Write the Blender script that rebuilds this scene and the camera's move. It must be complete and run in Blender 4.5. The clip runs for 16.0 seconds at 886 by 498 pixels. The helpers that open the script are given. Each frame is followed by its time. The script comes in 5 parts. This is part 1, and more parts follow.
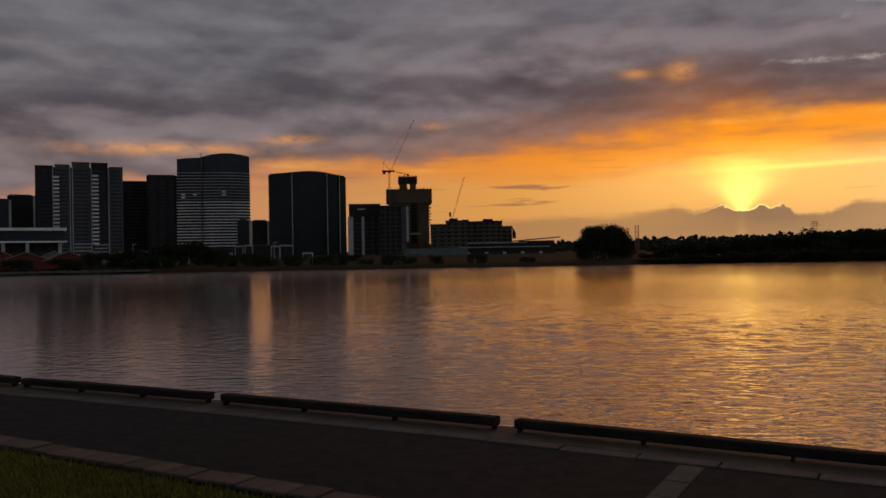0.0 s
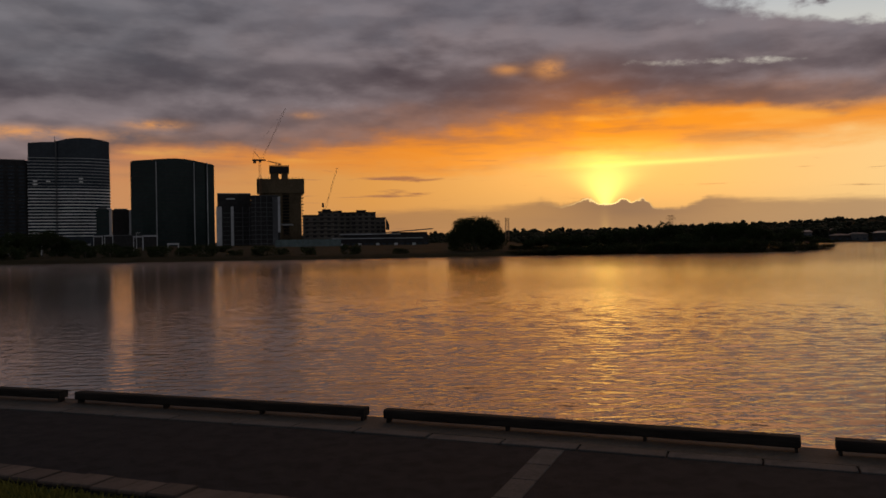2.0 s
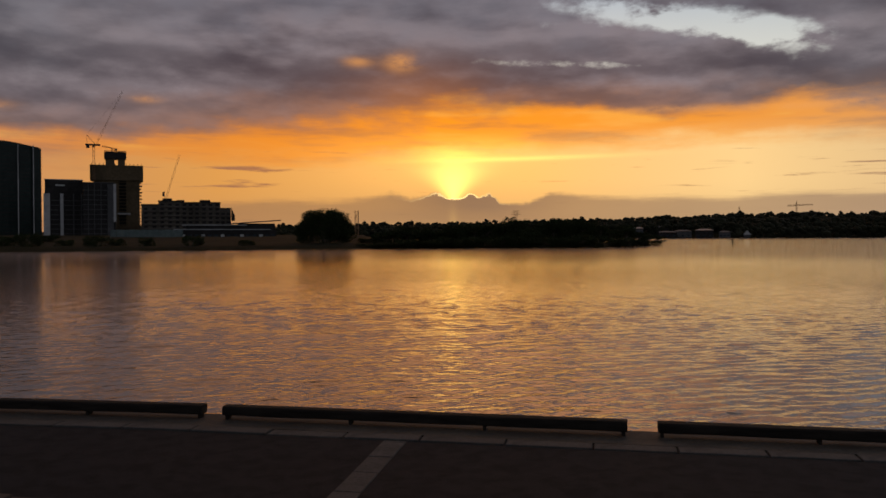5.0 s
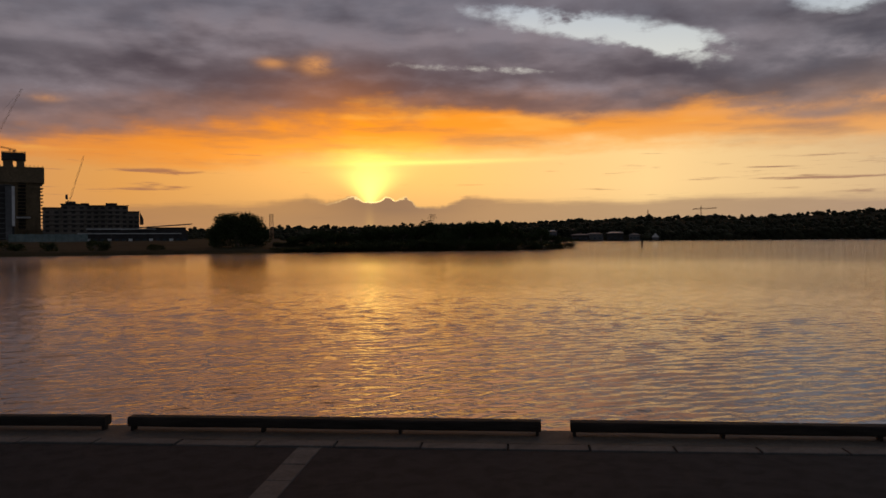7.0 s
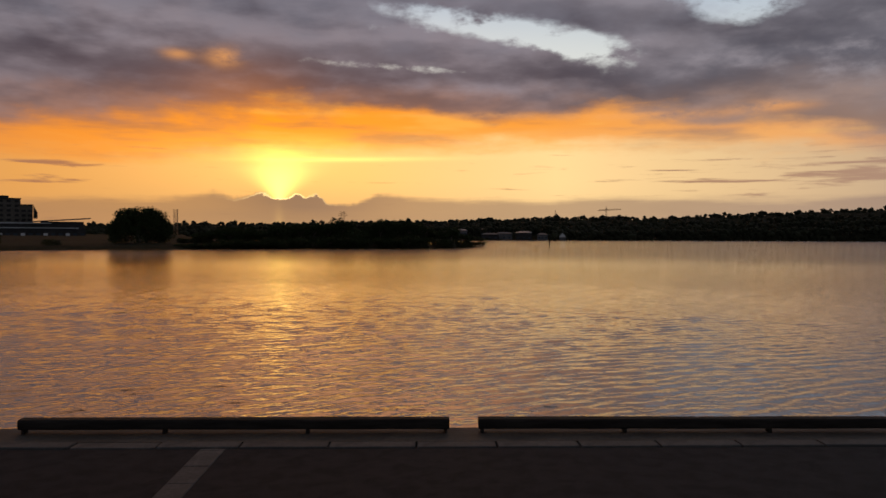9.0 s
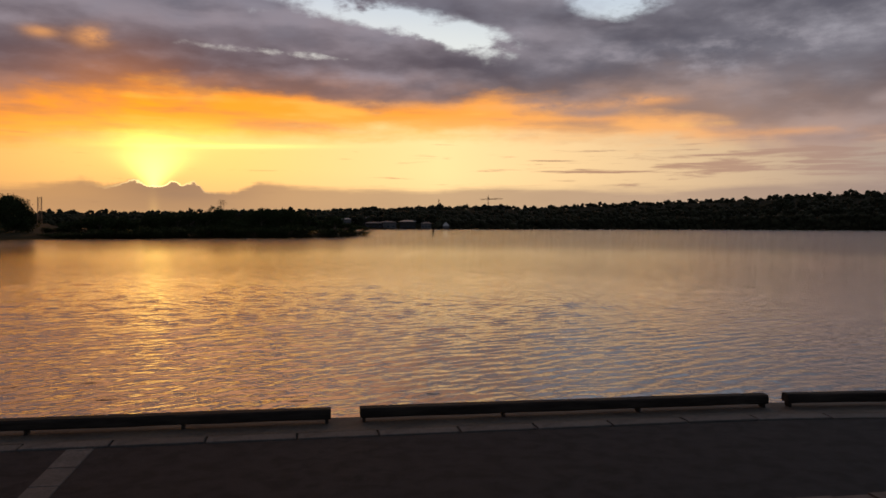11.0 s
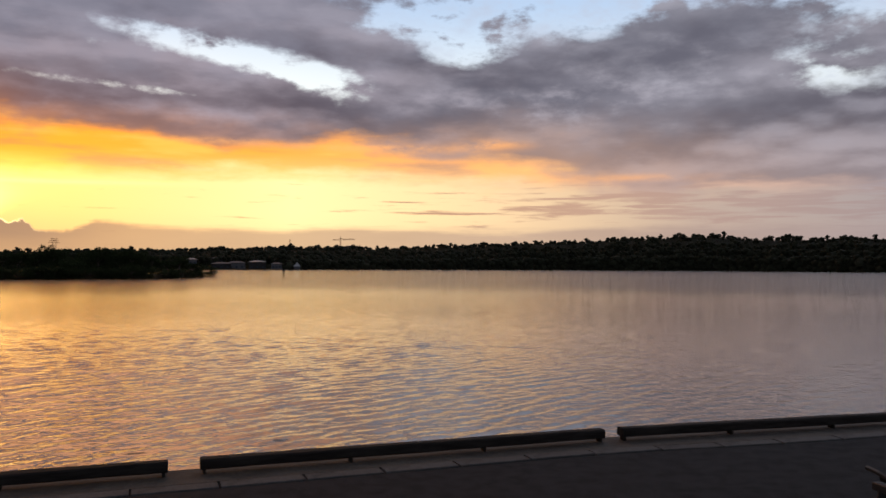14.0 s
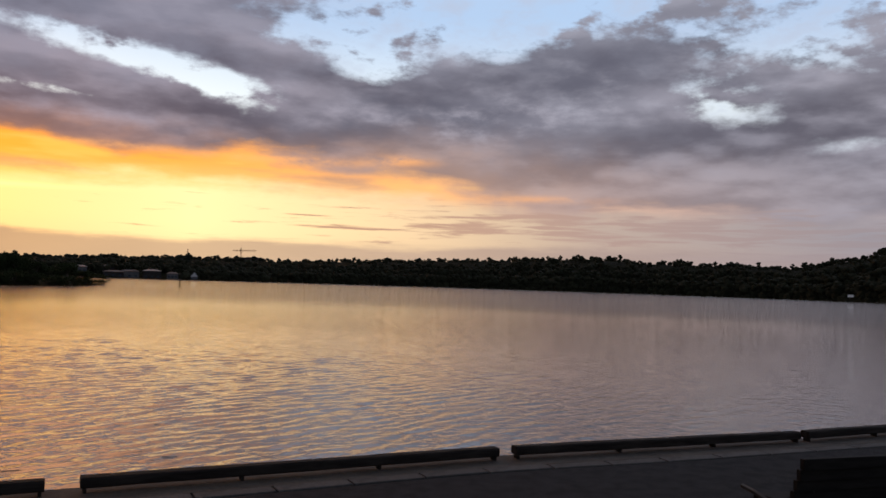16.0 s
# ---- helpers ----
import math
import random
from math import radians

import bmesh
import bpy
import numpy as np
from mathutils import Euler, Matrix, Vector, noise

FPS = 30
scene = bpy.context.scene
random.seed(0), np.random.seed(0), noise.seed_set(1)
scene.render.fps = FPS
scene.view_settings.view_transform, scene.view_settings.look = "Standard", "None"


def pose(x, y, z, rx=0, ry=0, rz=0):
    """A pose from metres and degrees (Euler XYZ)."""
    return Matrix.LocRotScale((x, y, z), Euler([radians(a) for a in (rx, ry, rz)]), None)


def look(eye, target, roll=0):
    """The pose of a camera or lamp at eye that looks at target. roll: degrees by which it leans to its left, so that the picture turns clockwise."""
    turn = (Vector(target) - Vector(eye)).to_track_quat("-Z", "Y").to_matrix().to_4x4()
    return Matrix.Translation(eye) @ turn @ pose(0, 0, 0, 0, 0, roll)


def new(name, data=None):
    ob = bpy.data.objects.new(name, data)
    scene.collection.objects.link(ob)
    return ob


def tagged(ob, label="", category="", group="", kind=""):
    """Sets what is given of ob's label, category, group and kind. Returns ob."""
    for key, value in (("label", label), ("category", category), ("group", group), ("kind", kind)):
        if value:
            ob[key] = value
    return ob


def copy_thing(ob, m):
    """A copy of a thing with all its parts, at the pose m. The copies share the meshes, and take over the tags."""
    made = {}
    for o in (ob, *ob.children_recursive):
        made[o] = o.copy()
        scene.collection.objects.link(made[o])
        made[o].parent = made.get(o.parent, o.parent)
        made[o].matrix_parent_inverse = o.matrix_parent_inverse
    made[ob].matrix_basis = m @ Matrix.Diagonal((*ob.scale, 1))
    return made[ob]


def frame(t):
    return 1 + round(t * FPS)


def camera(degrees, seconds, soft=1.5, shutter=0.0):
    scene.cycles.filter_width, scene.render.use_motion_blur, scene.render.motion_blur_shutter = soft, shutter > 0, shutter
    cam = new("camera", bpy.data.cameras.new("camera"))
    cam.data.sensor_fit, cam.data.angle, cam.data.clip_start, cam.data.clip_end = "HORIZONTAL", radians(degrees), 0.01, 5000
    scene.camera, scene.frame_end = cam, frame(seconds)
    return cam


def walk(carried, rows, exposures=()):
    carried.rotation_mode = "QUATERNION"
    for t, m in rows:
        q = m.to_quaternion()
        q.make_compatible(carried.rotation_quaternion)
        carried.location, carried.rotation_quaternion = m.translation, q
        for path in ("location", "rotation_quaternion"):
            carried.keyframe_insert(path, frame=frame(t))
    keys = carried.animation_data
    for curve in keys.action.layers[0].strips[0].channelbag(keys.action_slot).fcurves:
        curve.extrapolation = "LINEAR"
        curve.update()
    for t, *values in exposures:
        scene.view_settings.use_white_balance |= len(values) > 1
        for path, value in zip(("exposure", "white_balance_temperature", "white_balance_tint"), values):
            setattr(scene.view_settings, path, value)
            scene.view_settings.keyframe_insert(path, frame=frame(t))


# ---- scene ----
cam = camera(57.53, 16.0, soft=1.6)

# seconds, place in metres, then yaw (to the left of +y), pitch and lean in degrees
ROWS = [
    (0.0, -0.085, -0.054, 1.602, 29.96, 0.33, -0.97),
    (0.5, -0.076, -0.060, 1.604, 27.74, 0.04, -0.75),
    (1.0, -0.066, -0.061, 1.603, 25.50, -0.17, -0.71),
    (1.5, -0.051, -0.061, 1.603, 23.15, -0.32, -0.72),
    (2.0, -0.044, -0.061, 1.600, 21.00, -0.42, -0.79),
    (2.5, -0.043, -0.048, 1.597, 19.23, -0.69, -1.14),
    (3.0, -0.037, -0.041, 1.594, 17.45, -1.04, -1.00),
    (3.5, -0.029, -0.038, 1.593, 15.69, -1.16, -0.68),
    (4.0, -0.024, -0.034, 1.597, 13.84, -1.14, -0.51),
    (4.5, -0.020, -0.030, 1.596, 11.98, -1.09, -0.26),
    (7.0, 0.000, 0.000, 1.592, 4.45, -0.78, -0.32),
    (7.5, -0.003, 0.008, 1.590, 2.64, -0.91, -0.25),
    (8.0, -0.002, 0.014, 1.589, 0.94, -0.87, -0.03),
    (10.5, 0.021, -0.008, 1.590, -7.39, -1.36, 0.29),
    (11.0, 0.028, -0.001, 1.591, -10.10, -1.66, 0.22),
    (11.5, 0.036, 0.002, 1.591, -12.40, -1.59, 0.05),
    (12.0, 0.040, -0.003, 1.594, -14.40, -1.33, -0.09),
    (12.5, 0.052, 0.004, 1.594, -16.17, -0.91, 0.11),
    (13.0, 0.057, 0.000, 1.597, -17.63, -0.10, 0.21),
    (13.5, 0.061, -0.011, 1.603, -19.11, 0.66, -0.00),
    (14.0, 0.061, -0.025, 1.609, -20.54, 1.26, 0.27),
    (14.5, 0.061, -0.036, 1.609, -21.95, 1.62, 0.72),
    (15.0, 0.056, -0.047, 1.614, -23.45, 1.89, 1.05),
    (15.5, 0.063, -0.046, 1.619, -25.35, 2.14, 1.50),
    (16.0, 0.070, -0.046, 1.622, -27.34, 2.52, 1.87),
]
walk(cam, [(t, pose(x, y, z, 0, 0, yaw) @ pose(0, 0, 0, 90 + pitch) @ pose(0, 0, 0, 0, 0, lean)) for t, x, y, z, yaw, pitch, lean in ROWS],
     exposures=[(0, -0.08, 6900, 10), (4, -0.05, 6750, 10), (7, 0.02, 6500, 10), (10.5, 0.25, 6350, 10), (12.5, 0.5, 6200, 10), (14.5, 0.65, 6100, 10), (16, 0.6, 6000, 10)])


# ---- node helpers ----
class Graph:
    """Short calls for wiring shader nodes."""

    def __init__(self, tree):
        self.tree = tree
        tree.nodes.clear()

    def node(self, kind):
        return self.tree.nodes.new(kind)

    def put(self, socket, value):
        if isinstance(value, bpy.types.NodeSocket):
            self.tree.links.new(value, socket)
        elif isinstance(value, (tuple, list)) and len(value) == 3 and socket.type == "RGBA":
            socket.default_value = (*value, 1.0)
        else:
            socket.default_value = value

    def m(self, op, a, b=0.0, c=0.0, clamp=False):
        n = self.node("ShaderNodeMath")
        n.operation, n.use_clamp = op, clamp
        for s, v in zip(n.inputs, (a, b, c)):
            self.put(s, v)
        return n.outputs[0]

    def add(self, a, *rest):
        for b in rest:
            a = self.m("ADD", a, b)
        return a

    def mul(self, a, *rest):
        for b in rest:
            a = self.m("MULTIPLY", a, b)
        return a

    def sub(self, a, b):
        return self.m("SUBTRACT", a, b)

    def smooth(self, lo, hi, x, kind="SMOOTHSTEP"):
        n = self.node("ShaderNodeMapRange")
        n.interpolation_type = kind
        for s, v in zip(n.inputs, (x, lo, hi, 0.0, 1.0)):
            self.put(s, v)
        return n.outputs[0]

    def vec(self, x, y, z=0.0):
        n = self.node("ShaderNodeCombineXYZ")
        for s, v in zip(n.inputs, (x, y, z)):
            self.put(s, v)
        return n.outputs[0]

    def noise(self, vec, scale, detail=4.0, rough=0.55, warp=0.0):
        n = self.node("ShaderNodeTexNoise")
        if vec is not None:
            self.put(n.inputs["Vector"], vec)
        for key, v in (("Scale", scale), ("Detail", detail), ("Roughness", rough), ("Distortion", warp)):
            self.put(n.inputs[key], v)
        return n.outputs["Fac"]

    def mix(self, fac, a, b, how="MIX"):
        n = self.node("ShaderNodeMix")
        n.data_type, n.blend_type = "RGBA", how
        self.put(n.inputs["Factor"], fac)
        self.put(n.inputs[6], a)
        self.put(n.inputs[7], b)
        return n.outputs[2]

    def ramp(self, x, stops, lo=0.0, hi=1.0, how="LINEAR"):
        """Colours or numbers over x from lo to hi; stops are (x, colour)."""
        n = self.node("ShaderNodeValToRGB")
        self.put(n.inputs[0], self.smooth(lo, hi, x, "LINEAR"))
        r = n.color_ramp
        r.interpolation = how
        while len(r.elements) < len(stops):
            r.elements.new(0.5)
        for e, (at, col) in zip(r.elements, sorted(stops, key=lambda s: s[0])):
            e.position = (at - lo) / (hi - lo)
            e.color = (*col, 1.0) if isinstance(col, (tuple, list)) else (col, col, col, 1.0)
        return n.outputs[0]

    def curve(self, x, stops, top, lo, hi):
        """A number over x, by stops (x, number), all under top."""
        return self.mul(self.ramp(x, [(a, v / top) for a, v in stops], lo, hi, "CARDINAL"), top)

    def blob(self, a, e, a0, e0, sa, se, lean=0.0):
        """A soft patch of the sky round (a0, e0), sa by se degrees wide; lean: rise per degree of a."""
        u = self.sub(a, a0)
        v = self.sub(self.sub(e, e0), self.mul(u, lean))
        q = self.add(self.m("POWER", self.m("ABSOLUTE", self.mul(u, 1 / sa)), 2.0), self.m("POWER", self.m("ABSOLUTE", self.mul(v, 1 / se)), 2.0))
        return self.m("EXPONENT", self.mul(q, -1.0))


# ---- sky: a sunset behind a low cloud bank, under a broken cloud deck ----
SUN_AZ, SUN_EL = 9.6, 3.0     # degrees to the left of +y, and above the horizon


def build_world():
    world = bpy.data.worlds.new("evening_sky")
    world.use_nodes = True
    scene.world = world
    g = Graph(world.node_tree)
    way = g.node("ShaderNodeTexCoord").outputs["Generated"]
    sep = g.node("ShaderNodeSeparateXYZ")
    g.put(sep.inputs[0], way)
    X, Y, Z = sep.outputs
    az = g.mul(g.m("ARCTAN2", g.mul(X, -1.0), Y), 180 / math.pi)
    el = g.mul(g.m("ARCSINE", Z), 180 / math.pi)
    up = g.m("MAXIMUM", el, 0.0)
    # clouds lie on a level sheet, so they crowd towards the horizon
    flat = g.m("DIVIDE", 1.0, g.add(g.m("MAXIMUM", Z, 0.0), 0.10))
    sheet = g.vec(g.mul(X, flat), g.mul(Y, flat), 0.0)
    band = g.vec(g.mul(az, 0.1), g.mul(el, 0.55), 3.0)
    big = g.sub(g.noise(sheet, 1.1, 9.0, 0.55), 0.5)
    fine = g.sub(g.noise(g.vec(g.mul(az, 0.35), g.mul(el, 0.8), 4.0), 1.3, 6.0, 0.6), 0.5)
    puff = g.sub(g.noise(g.vec(g.mul(az, 0.16), g.mul(el, 0.3), 7.0), 1.5, 8.0, 0.56), 0.5)
    streak = g.sub(g.noise(band, 1.3, 6.0, 0.55), 0.5)
    lumps = g.sub(g.noise(g.vec(az, g.mul(el, 1.2), 1.0), 1.7, 6.0, 0.6), 0.5)

    deck_foot = g.curve(az, [(-60, 5.2), (-38, 5.4), (-30, 6.1), (-22, 7.7), (-7, 8.4), (4, 8.3), (12, 8.4), (20, 7.7), (30, 7.2), (37, 6.4), (52, 5.3), (60, 4.4)], 10, -90, 90)
    clear_top = g.curve(az, [(-60, 4.6), (-42, 5.1), (-30, 5.5), (-14, 6.3), (0, 6.3), (8, 5.5), (20, 5.1), (33, 5.0), (45, 4.3), (60, 3.6)], 10, -90, 90)

    # clear air under the deck, by bearing
    clear = g.ramp(az, [(-75, (0.24, 0.21, 0.22)), (-55, (0.24, 0.21, 0.215)), (-38, (0.38, 0.28, 0.215)), (-24, (0.72, 0.49, 0.26)), (-10, (1.0, 0.67, 0.29)), (4, (0.89, 0.51, 0.165)), (14, (0.77, 0.42, 0.13)), (26, (0.72, 0.335, 0.085)), (42, (0.60, 0.28, 0.12)), (60, (0.42, 0.22, 0.16)), (85, (0.18, 0.14, 0.13))], -90, 90)
    lit = g.ramp(az, [(-75, (0.26, 0.23, 0.25)), (-55, (0.32, 0.26, 0.25)), (-38, (0.55, 0.33, 0.22)), (-24, (0.82, 0.38, 0.12)), (-8, (0.90, 0.32, 0.04)), (9, (0.92, 0.30, 0.015)), (22, (0.82, 0.26, 0.025)), (34, (0.72, 0.26, 0.06)), (46, (0.55, 0.25, 0.13)), (60, (0.38, 0.21, 0.16)), (85, (0.16, 0.13, 0.13))], -90, 90)
    mauve = g.ramp(az, [(-60, (0.21, 0.175, 0.18)), (-30, (0.31, 0.20, 0.155)), (-5, (0.17, 0.10, 0.085)), (12, (0.19, 0.095, 0.06)), (30, (0.21, 0.125, 0.105)), (60, (0.22, 0.16, 0.15))], -90, 90)
    low = g.mix(g.smooth(0.0, 4.0, el), g.mix(0.35, clear, (0.45, 0.26, 0.15)), clear)
    # lit underside of the deck
    swirl = g.sub(g.noise(g.vec(g.mul(az, 0.07), g.mul(el, 0.5), 9.0), 1.5, 6.0, 0.52), 0.5)
    body = g.mix(g.smooth(-0.02, 0.20, swirl), lit, g.mix(0.55, lit, mauve))
    body = g.mix(g.mul(g.smooth(-0.04, -0.22, swirl), 0.6), body, g.mix(0.5, lit, (1.0, 0.56, 0.12)))
    up_band = g.m("DIVIDE", g.sub(el, clear_top), g.m("MAXIMUM", g.sub(deck_foot, clear_top), 0.5))
    body = g.mix(g.mul(g.smooth(0.9, 0.0, up_band), 0.25), body, low)
    sky = g.mix(g.smooth(-0.8, 0.9, g.sub(g.add(el, g.mul(streak, 2.4), g.mul(fine, 1.0)), clear_top)), low, body)

    # deck
    shade = g.smooth(-0.26, 0.28, g.add(g.mul(big, 0.45), g.mul(puff, 0.45), g.mul(streak, 0.65), g.mul(fine, 0.12)))
    billow = g.smooth(-0.34, 0.42, g.add(g.mul(puff, 0.95), g.mul(fine, 0.22), g.mul(big, 0.25)))
    rightward = g.smooth(2.0, -24.0, az)
    shade = g.add(g.mul(shade, g.sub(1.0, rightward)), g.mul(billow, rightward))
    # rolls of cloud lit on their upper edges
    def roll(lift):
        return g.noise(g.vec(g.mul(az, 0.085), g.mul(g.add(el, lift), 0.24), 2.0), 1.35, 6.0, 0.47)
    lump = roll(0.0)
    edge = g.smooth(-0.10, 0.14, g.sub(lump, roll(0.75)))
    shade = g.add(g.mul(g.smooth(0.30, 0.68, lump), 0.40), g.mul(edge, 0.42), g.mul(shade, 0.18))
    dark = g.mix(shade, (0.066, 0.052, 0.064), (0.27, 0.225, 0.245))
    dark = g.mix(g.mul(g.smooth(11.0, 18.0, g.add(el, g.mul(puff, 9.0))), 0.55), dark, (0.185, 0.185, 0.225))
    dark = g.mix(g.mul(g.smooth(0.0, -38.0, az), 0.55), dark, g.mix(shade, (0.078, 0.076, 0.092), (0.29, 0.285, 0.31)))
    dark = g.mix(g.mul(g.smooth(22.0, 48.0, az), g.smooth(8.0, 12.0, el), 0.6), dark, g.mix(shade, (0.074, 0.080, 0.100), (0.165, 0.175, 0.205)))
    # heavy dark body of the deck, and its paler grey fringe
    heavy = g.add(g.blob(az, el, -28.0, 11.6, 11.0, 2.4, -0.05), g.mul(g.blob(az, el, -37.5, 14.8, 4.5, 1.8), 0.8), g.mul(g.blob(az, el, 10.0, 9.8, 18.0, 1.3), 0.7), g.mul(g.blob(az, el, 40.0, 10.5, 12.0, 1.6), 0.4))
    dark = g.mix(g.mul(heavy, g.smooth(-0.30, 0.10, g.mul(g.add(puff, fine), -1.0)), 0.75), dark, g.mix(g.smooth(0.0, -20.0, az), (0.085, 0.068, 0.082), (0.088, 0.084, 0.104)))
    warmth = g.mul(g.sub(1.0, g.smooth(0.0, g.add(3.0, g.mul(g.smooth(-14.0, -32.0, az), 2.8)), g.sub(g.add(el, g.mul(puff, 3.0)), deck_foot))), g.ramp(az, [(-60, 0.25), (-35, 0.65), (-10, 0.5), (9, 0.85), (28, 0.6), (50, 0.25), (75, 0.05)], -90, 90))
    deck = g.mix(warmth, dark, g.mix(g.add(g.mul(edge, 0.22), g.mul(g.smooth(-14.0, -32.0, az), 0.22)), mauve, lit))
    curtain = g.blob(az, el, 12.0, 9.4, 4.5, 2.6)
    deck = g.mix(g.mul(curtain, 0.45), deck, (0.36, 0.13, 0.05))
    ragged_foot = g.add(el, g.mul(g.sub(lump, 0.5), 5.0), g.mul(puff, 1.6), g.mul(streak, 1.8))
    sky = g.mix(g.smooth(-0.7, 0.9, g.sub(ragged_foot, deck_foot)), sky, deck)

    # breaks in the deck
    holes = g.add(
        g.mul(g.blob(az, el, -9.5, 13.4, 6.0, 1.0, 0.20), 1.0),
        g.mul(g.blob(az, el, -12.0, 13.1, 2.6, 0.8), 0.35),
        g.mul(g.blob(az, el, -2.0, 15.2, 5.0, 0.8, 0.10), 0.5),
        g.mul(g.blob(az, el, -31.0, 18.9, 11.0, 3.0), 1.35),
        g.mul(g.blob(az, el, -22.5, 15.4, 2.8, 1.7), 0.95),
        g.mul(g.blob(az, el, -17.5, 16.8, 4.0, 1.3), 0.55),
        g.mul(g.blob(az, el, -45.5, 12.8, 4.0, 1.5, 0.15), 0.62),
        g.mul(g.blob(az, el, -53.0, 16.5, 8.0, 2.4), 0.85),
        g.mul(g.blob(az, el, -55.0, 9.6, 4.0, 0.7), 0.22),
        g.mul(g.blob(az, el, -44.0, 21.5, 25.0, 3.0), 0.9),
        g.mul(g.blob(az, el, 0.5, 11.7, 8.0, 0.35, 0.05), 0.48),
        g.mul(g.blob(az, el, 1.5, 14.2, 5.0, 0.5, 0.05), 0.30),
    )
    holes = g.sub(holes, g.mul(g.blob(az, el, -29.5, 12.4, 6.0, 2.0), 1.0))
    holes = g.sub(holes, g.mul(g.blob(az, el, -38.5, 15.3, 4.2, 1.9), 0.95))
    frag = g.sub(g.noise(g.vec(g.mul(az, 0.30), g.mul(el, 0.62), 6.0), 1.1, 7.0, 0.58), 0.5)
    ragged = g.add(g.mul(puff, 1.2), g.mul(g.sub(0.5, lump), 1.4), g.mul(frag, 2.4))
    openness = g.smooth(0.22, 0.76, g.add(g.mul(holes, 0.90), g.mul(ragged, g.m("MINIMUM", g.add(0.20, g.mul(holes, 1.15)), 1.2))))
    nishita = g.node("ShaderNodeTexSky")
    nishita.sky_type, nishita.sun_disc = "NISHITA", False
    nishita.sun_elevation, nishita.sun_rotation = radians(SUN_EL), radians(-SUN_AZ)
    nishita.air_density, nishita.dust_density = 1.2, 1.5
    air = g.mix(g.smooth(10.5, 19.0, el), (0.72, 0.74, 0.70), (0.36, 0.46, 0.60))
    air = g.mix(0.12, air, g.mix(1.0, nishita.outputs[0], (0.1, 0.1, 0.1), "MULTIPLY"))
    veil = g.mul(g.smooth(-0.12, 0.22, g.add(frag, g.mul(puff, 0.6))), g.smooth(-10.0, -26.0, az), 0.55)
    air = g.mix(veil, air, (0.36, 0.37, 0.42))
    sky = g.mix(openness, sky, air)
    # small burning patches within the deck
    for a0, e0, sa, se, k in ((40.5, 8.1, 1.6, 0.30, 0.9), (30.5, 9.0, 0.9, 0.22, 0.5), (13.3, 12.0, 1.1, 0.6, 0.7), (16.3, 12.0, 1.0, 0.35, 0.55), (48.5, 7.3, 6.0, 0.40, 0.8), (-24.0, 8.6, 2.2, 0.35, 0.7), (-15.0, 8.3, 6.0, 0.28, 0.8), (-5.0, 8.5, 5.0, 0.25, 0.5), (-21.0, 7.4, 5.0, 0.22, 0.6), (-33.0, 6.2, 5.0, 0.25, 0.4)):
        spot = g.mul(g.blob(az, el, a0, e0, sa, se), g.smooth(-0.25, 0.15, fine), k)
        sky = g.mix(spot, sky, (0.85, 0.36, 0.10))
    # thin streaks in the clear air
    thin = g.add(g.blob(az, el, 25.0, 4.55, 4.5, 0.17, 0.01), g.blob(az, el, 26.0, 3.35, 4.0, 0.17, -0.01), g.blob(az, el, -20.5, 3.75, 5.0, 0.13, 0.01), g.blob(az, el, -17.5, 4.55, 2.0, 0.08))
    thin = g.add(thin, g.mul(g.blob(az, el, -34.0, 4.4, 15.0, 1.2), 0.60), g.mul(g.blob(az, el, -52.0, 3.8, 14.0, 1.6), 0.5))
    wisp = g.sub(g.noise(g.vec(g.mul(az, 0.12), g.mul(el, 1.6), 5.0), 1.6, 7.0, 0.6, 0.4), 0.5)
    sky = g.mix(g.mul(g.smooth(0.30, 0.85, g.add(thin, g.mul(wisp, 3.0))), 0.9, g.smooth(6.6, 5.2, el)), sky, g.mix(0.18, mauve, lit))

    # glow of the hidden sun
    rise = g.sub(el, 2.5)
    fan = g.m("MINIMUM", g.add(0.30, g.mul(g.m("MAXIMUM", rise, 0.0), 0.80)), 1.9)
    off = g.m("DIVIDE", g.sub(az, SUN_AZ), fan)
    beam = g.mul(g.m("EXPONENT", g.mul(off, off, -1.0)), g.smooth(4.2, 0.6, rise))
    halo = g.mul(g.blob(az, el, SUN_AZ, 5.5, 13.0, 4.0), 0.30)
    sky = g.mix(1.0, sky, g.mix(1.0, (0.80, 0.22, 0.01), g.vec(halo, halo, halo), "MULTIPLY"), "ADD")
    glow = g.add(g.mul(g.blob(az, el, SUN_AZ, 5.9, 5.2, 0.75), g.smooth(-0.3, 0.3, streak), 0.95), g.mul(beam, 1.4), g.mul(g.blob(az, el, 5.0, 5.35, 6.0, 0.16, -0.02), 0.45), g.mul(g.blob(az, el, SUN_AZ, 4.6, 9.0, 2.0), 0.16))
    sky = g.mix(1.0, sky, g.mix(1.0, (0.95, 0.60, 0.12), g.vec(glow, glow, glow), "MULTIPLY"), "ADD")

    # low cloud bank
    bank_top = g.curve(az, [(-60, 2.4), (-30, 2.35), (-19, 2.2), (-13, 2.3), (-4, 2.1), (1.16, 2.46), (2.81, 2.6), (3.95, 2.07), (4.93, 2.03), (6.42, 2.27), (6.75, 2.76), (7.09, 2.88), (7.78, 2.65), (8.47, 2.82), (9.17, 2.55), (9.77, 2.42), (10.05, 2.69), (10.48, 2.9), (11.48, 2.74), (12.58, 2.47), (13.86, 2.7), (14.8, 2.5), (17, 2.15), (21, 2.1), (25, 1.75), (30, 1.0)], 4, -90, 90)
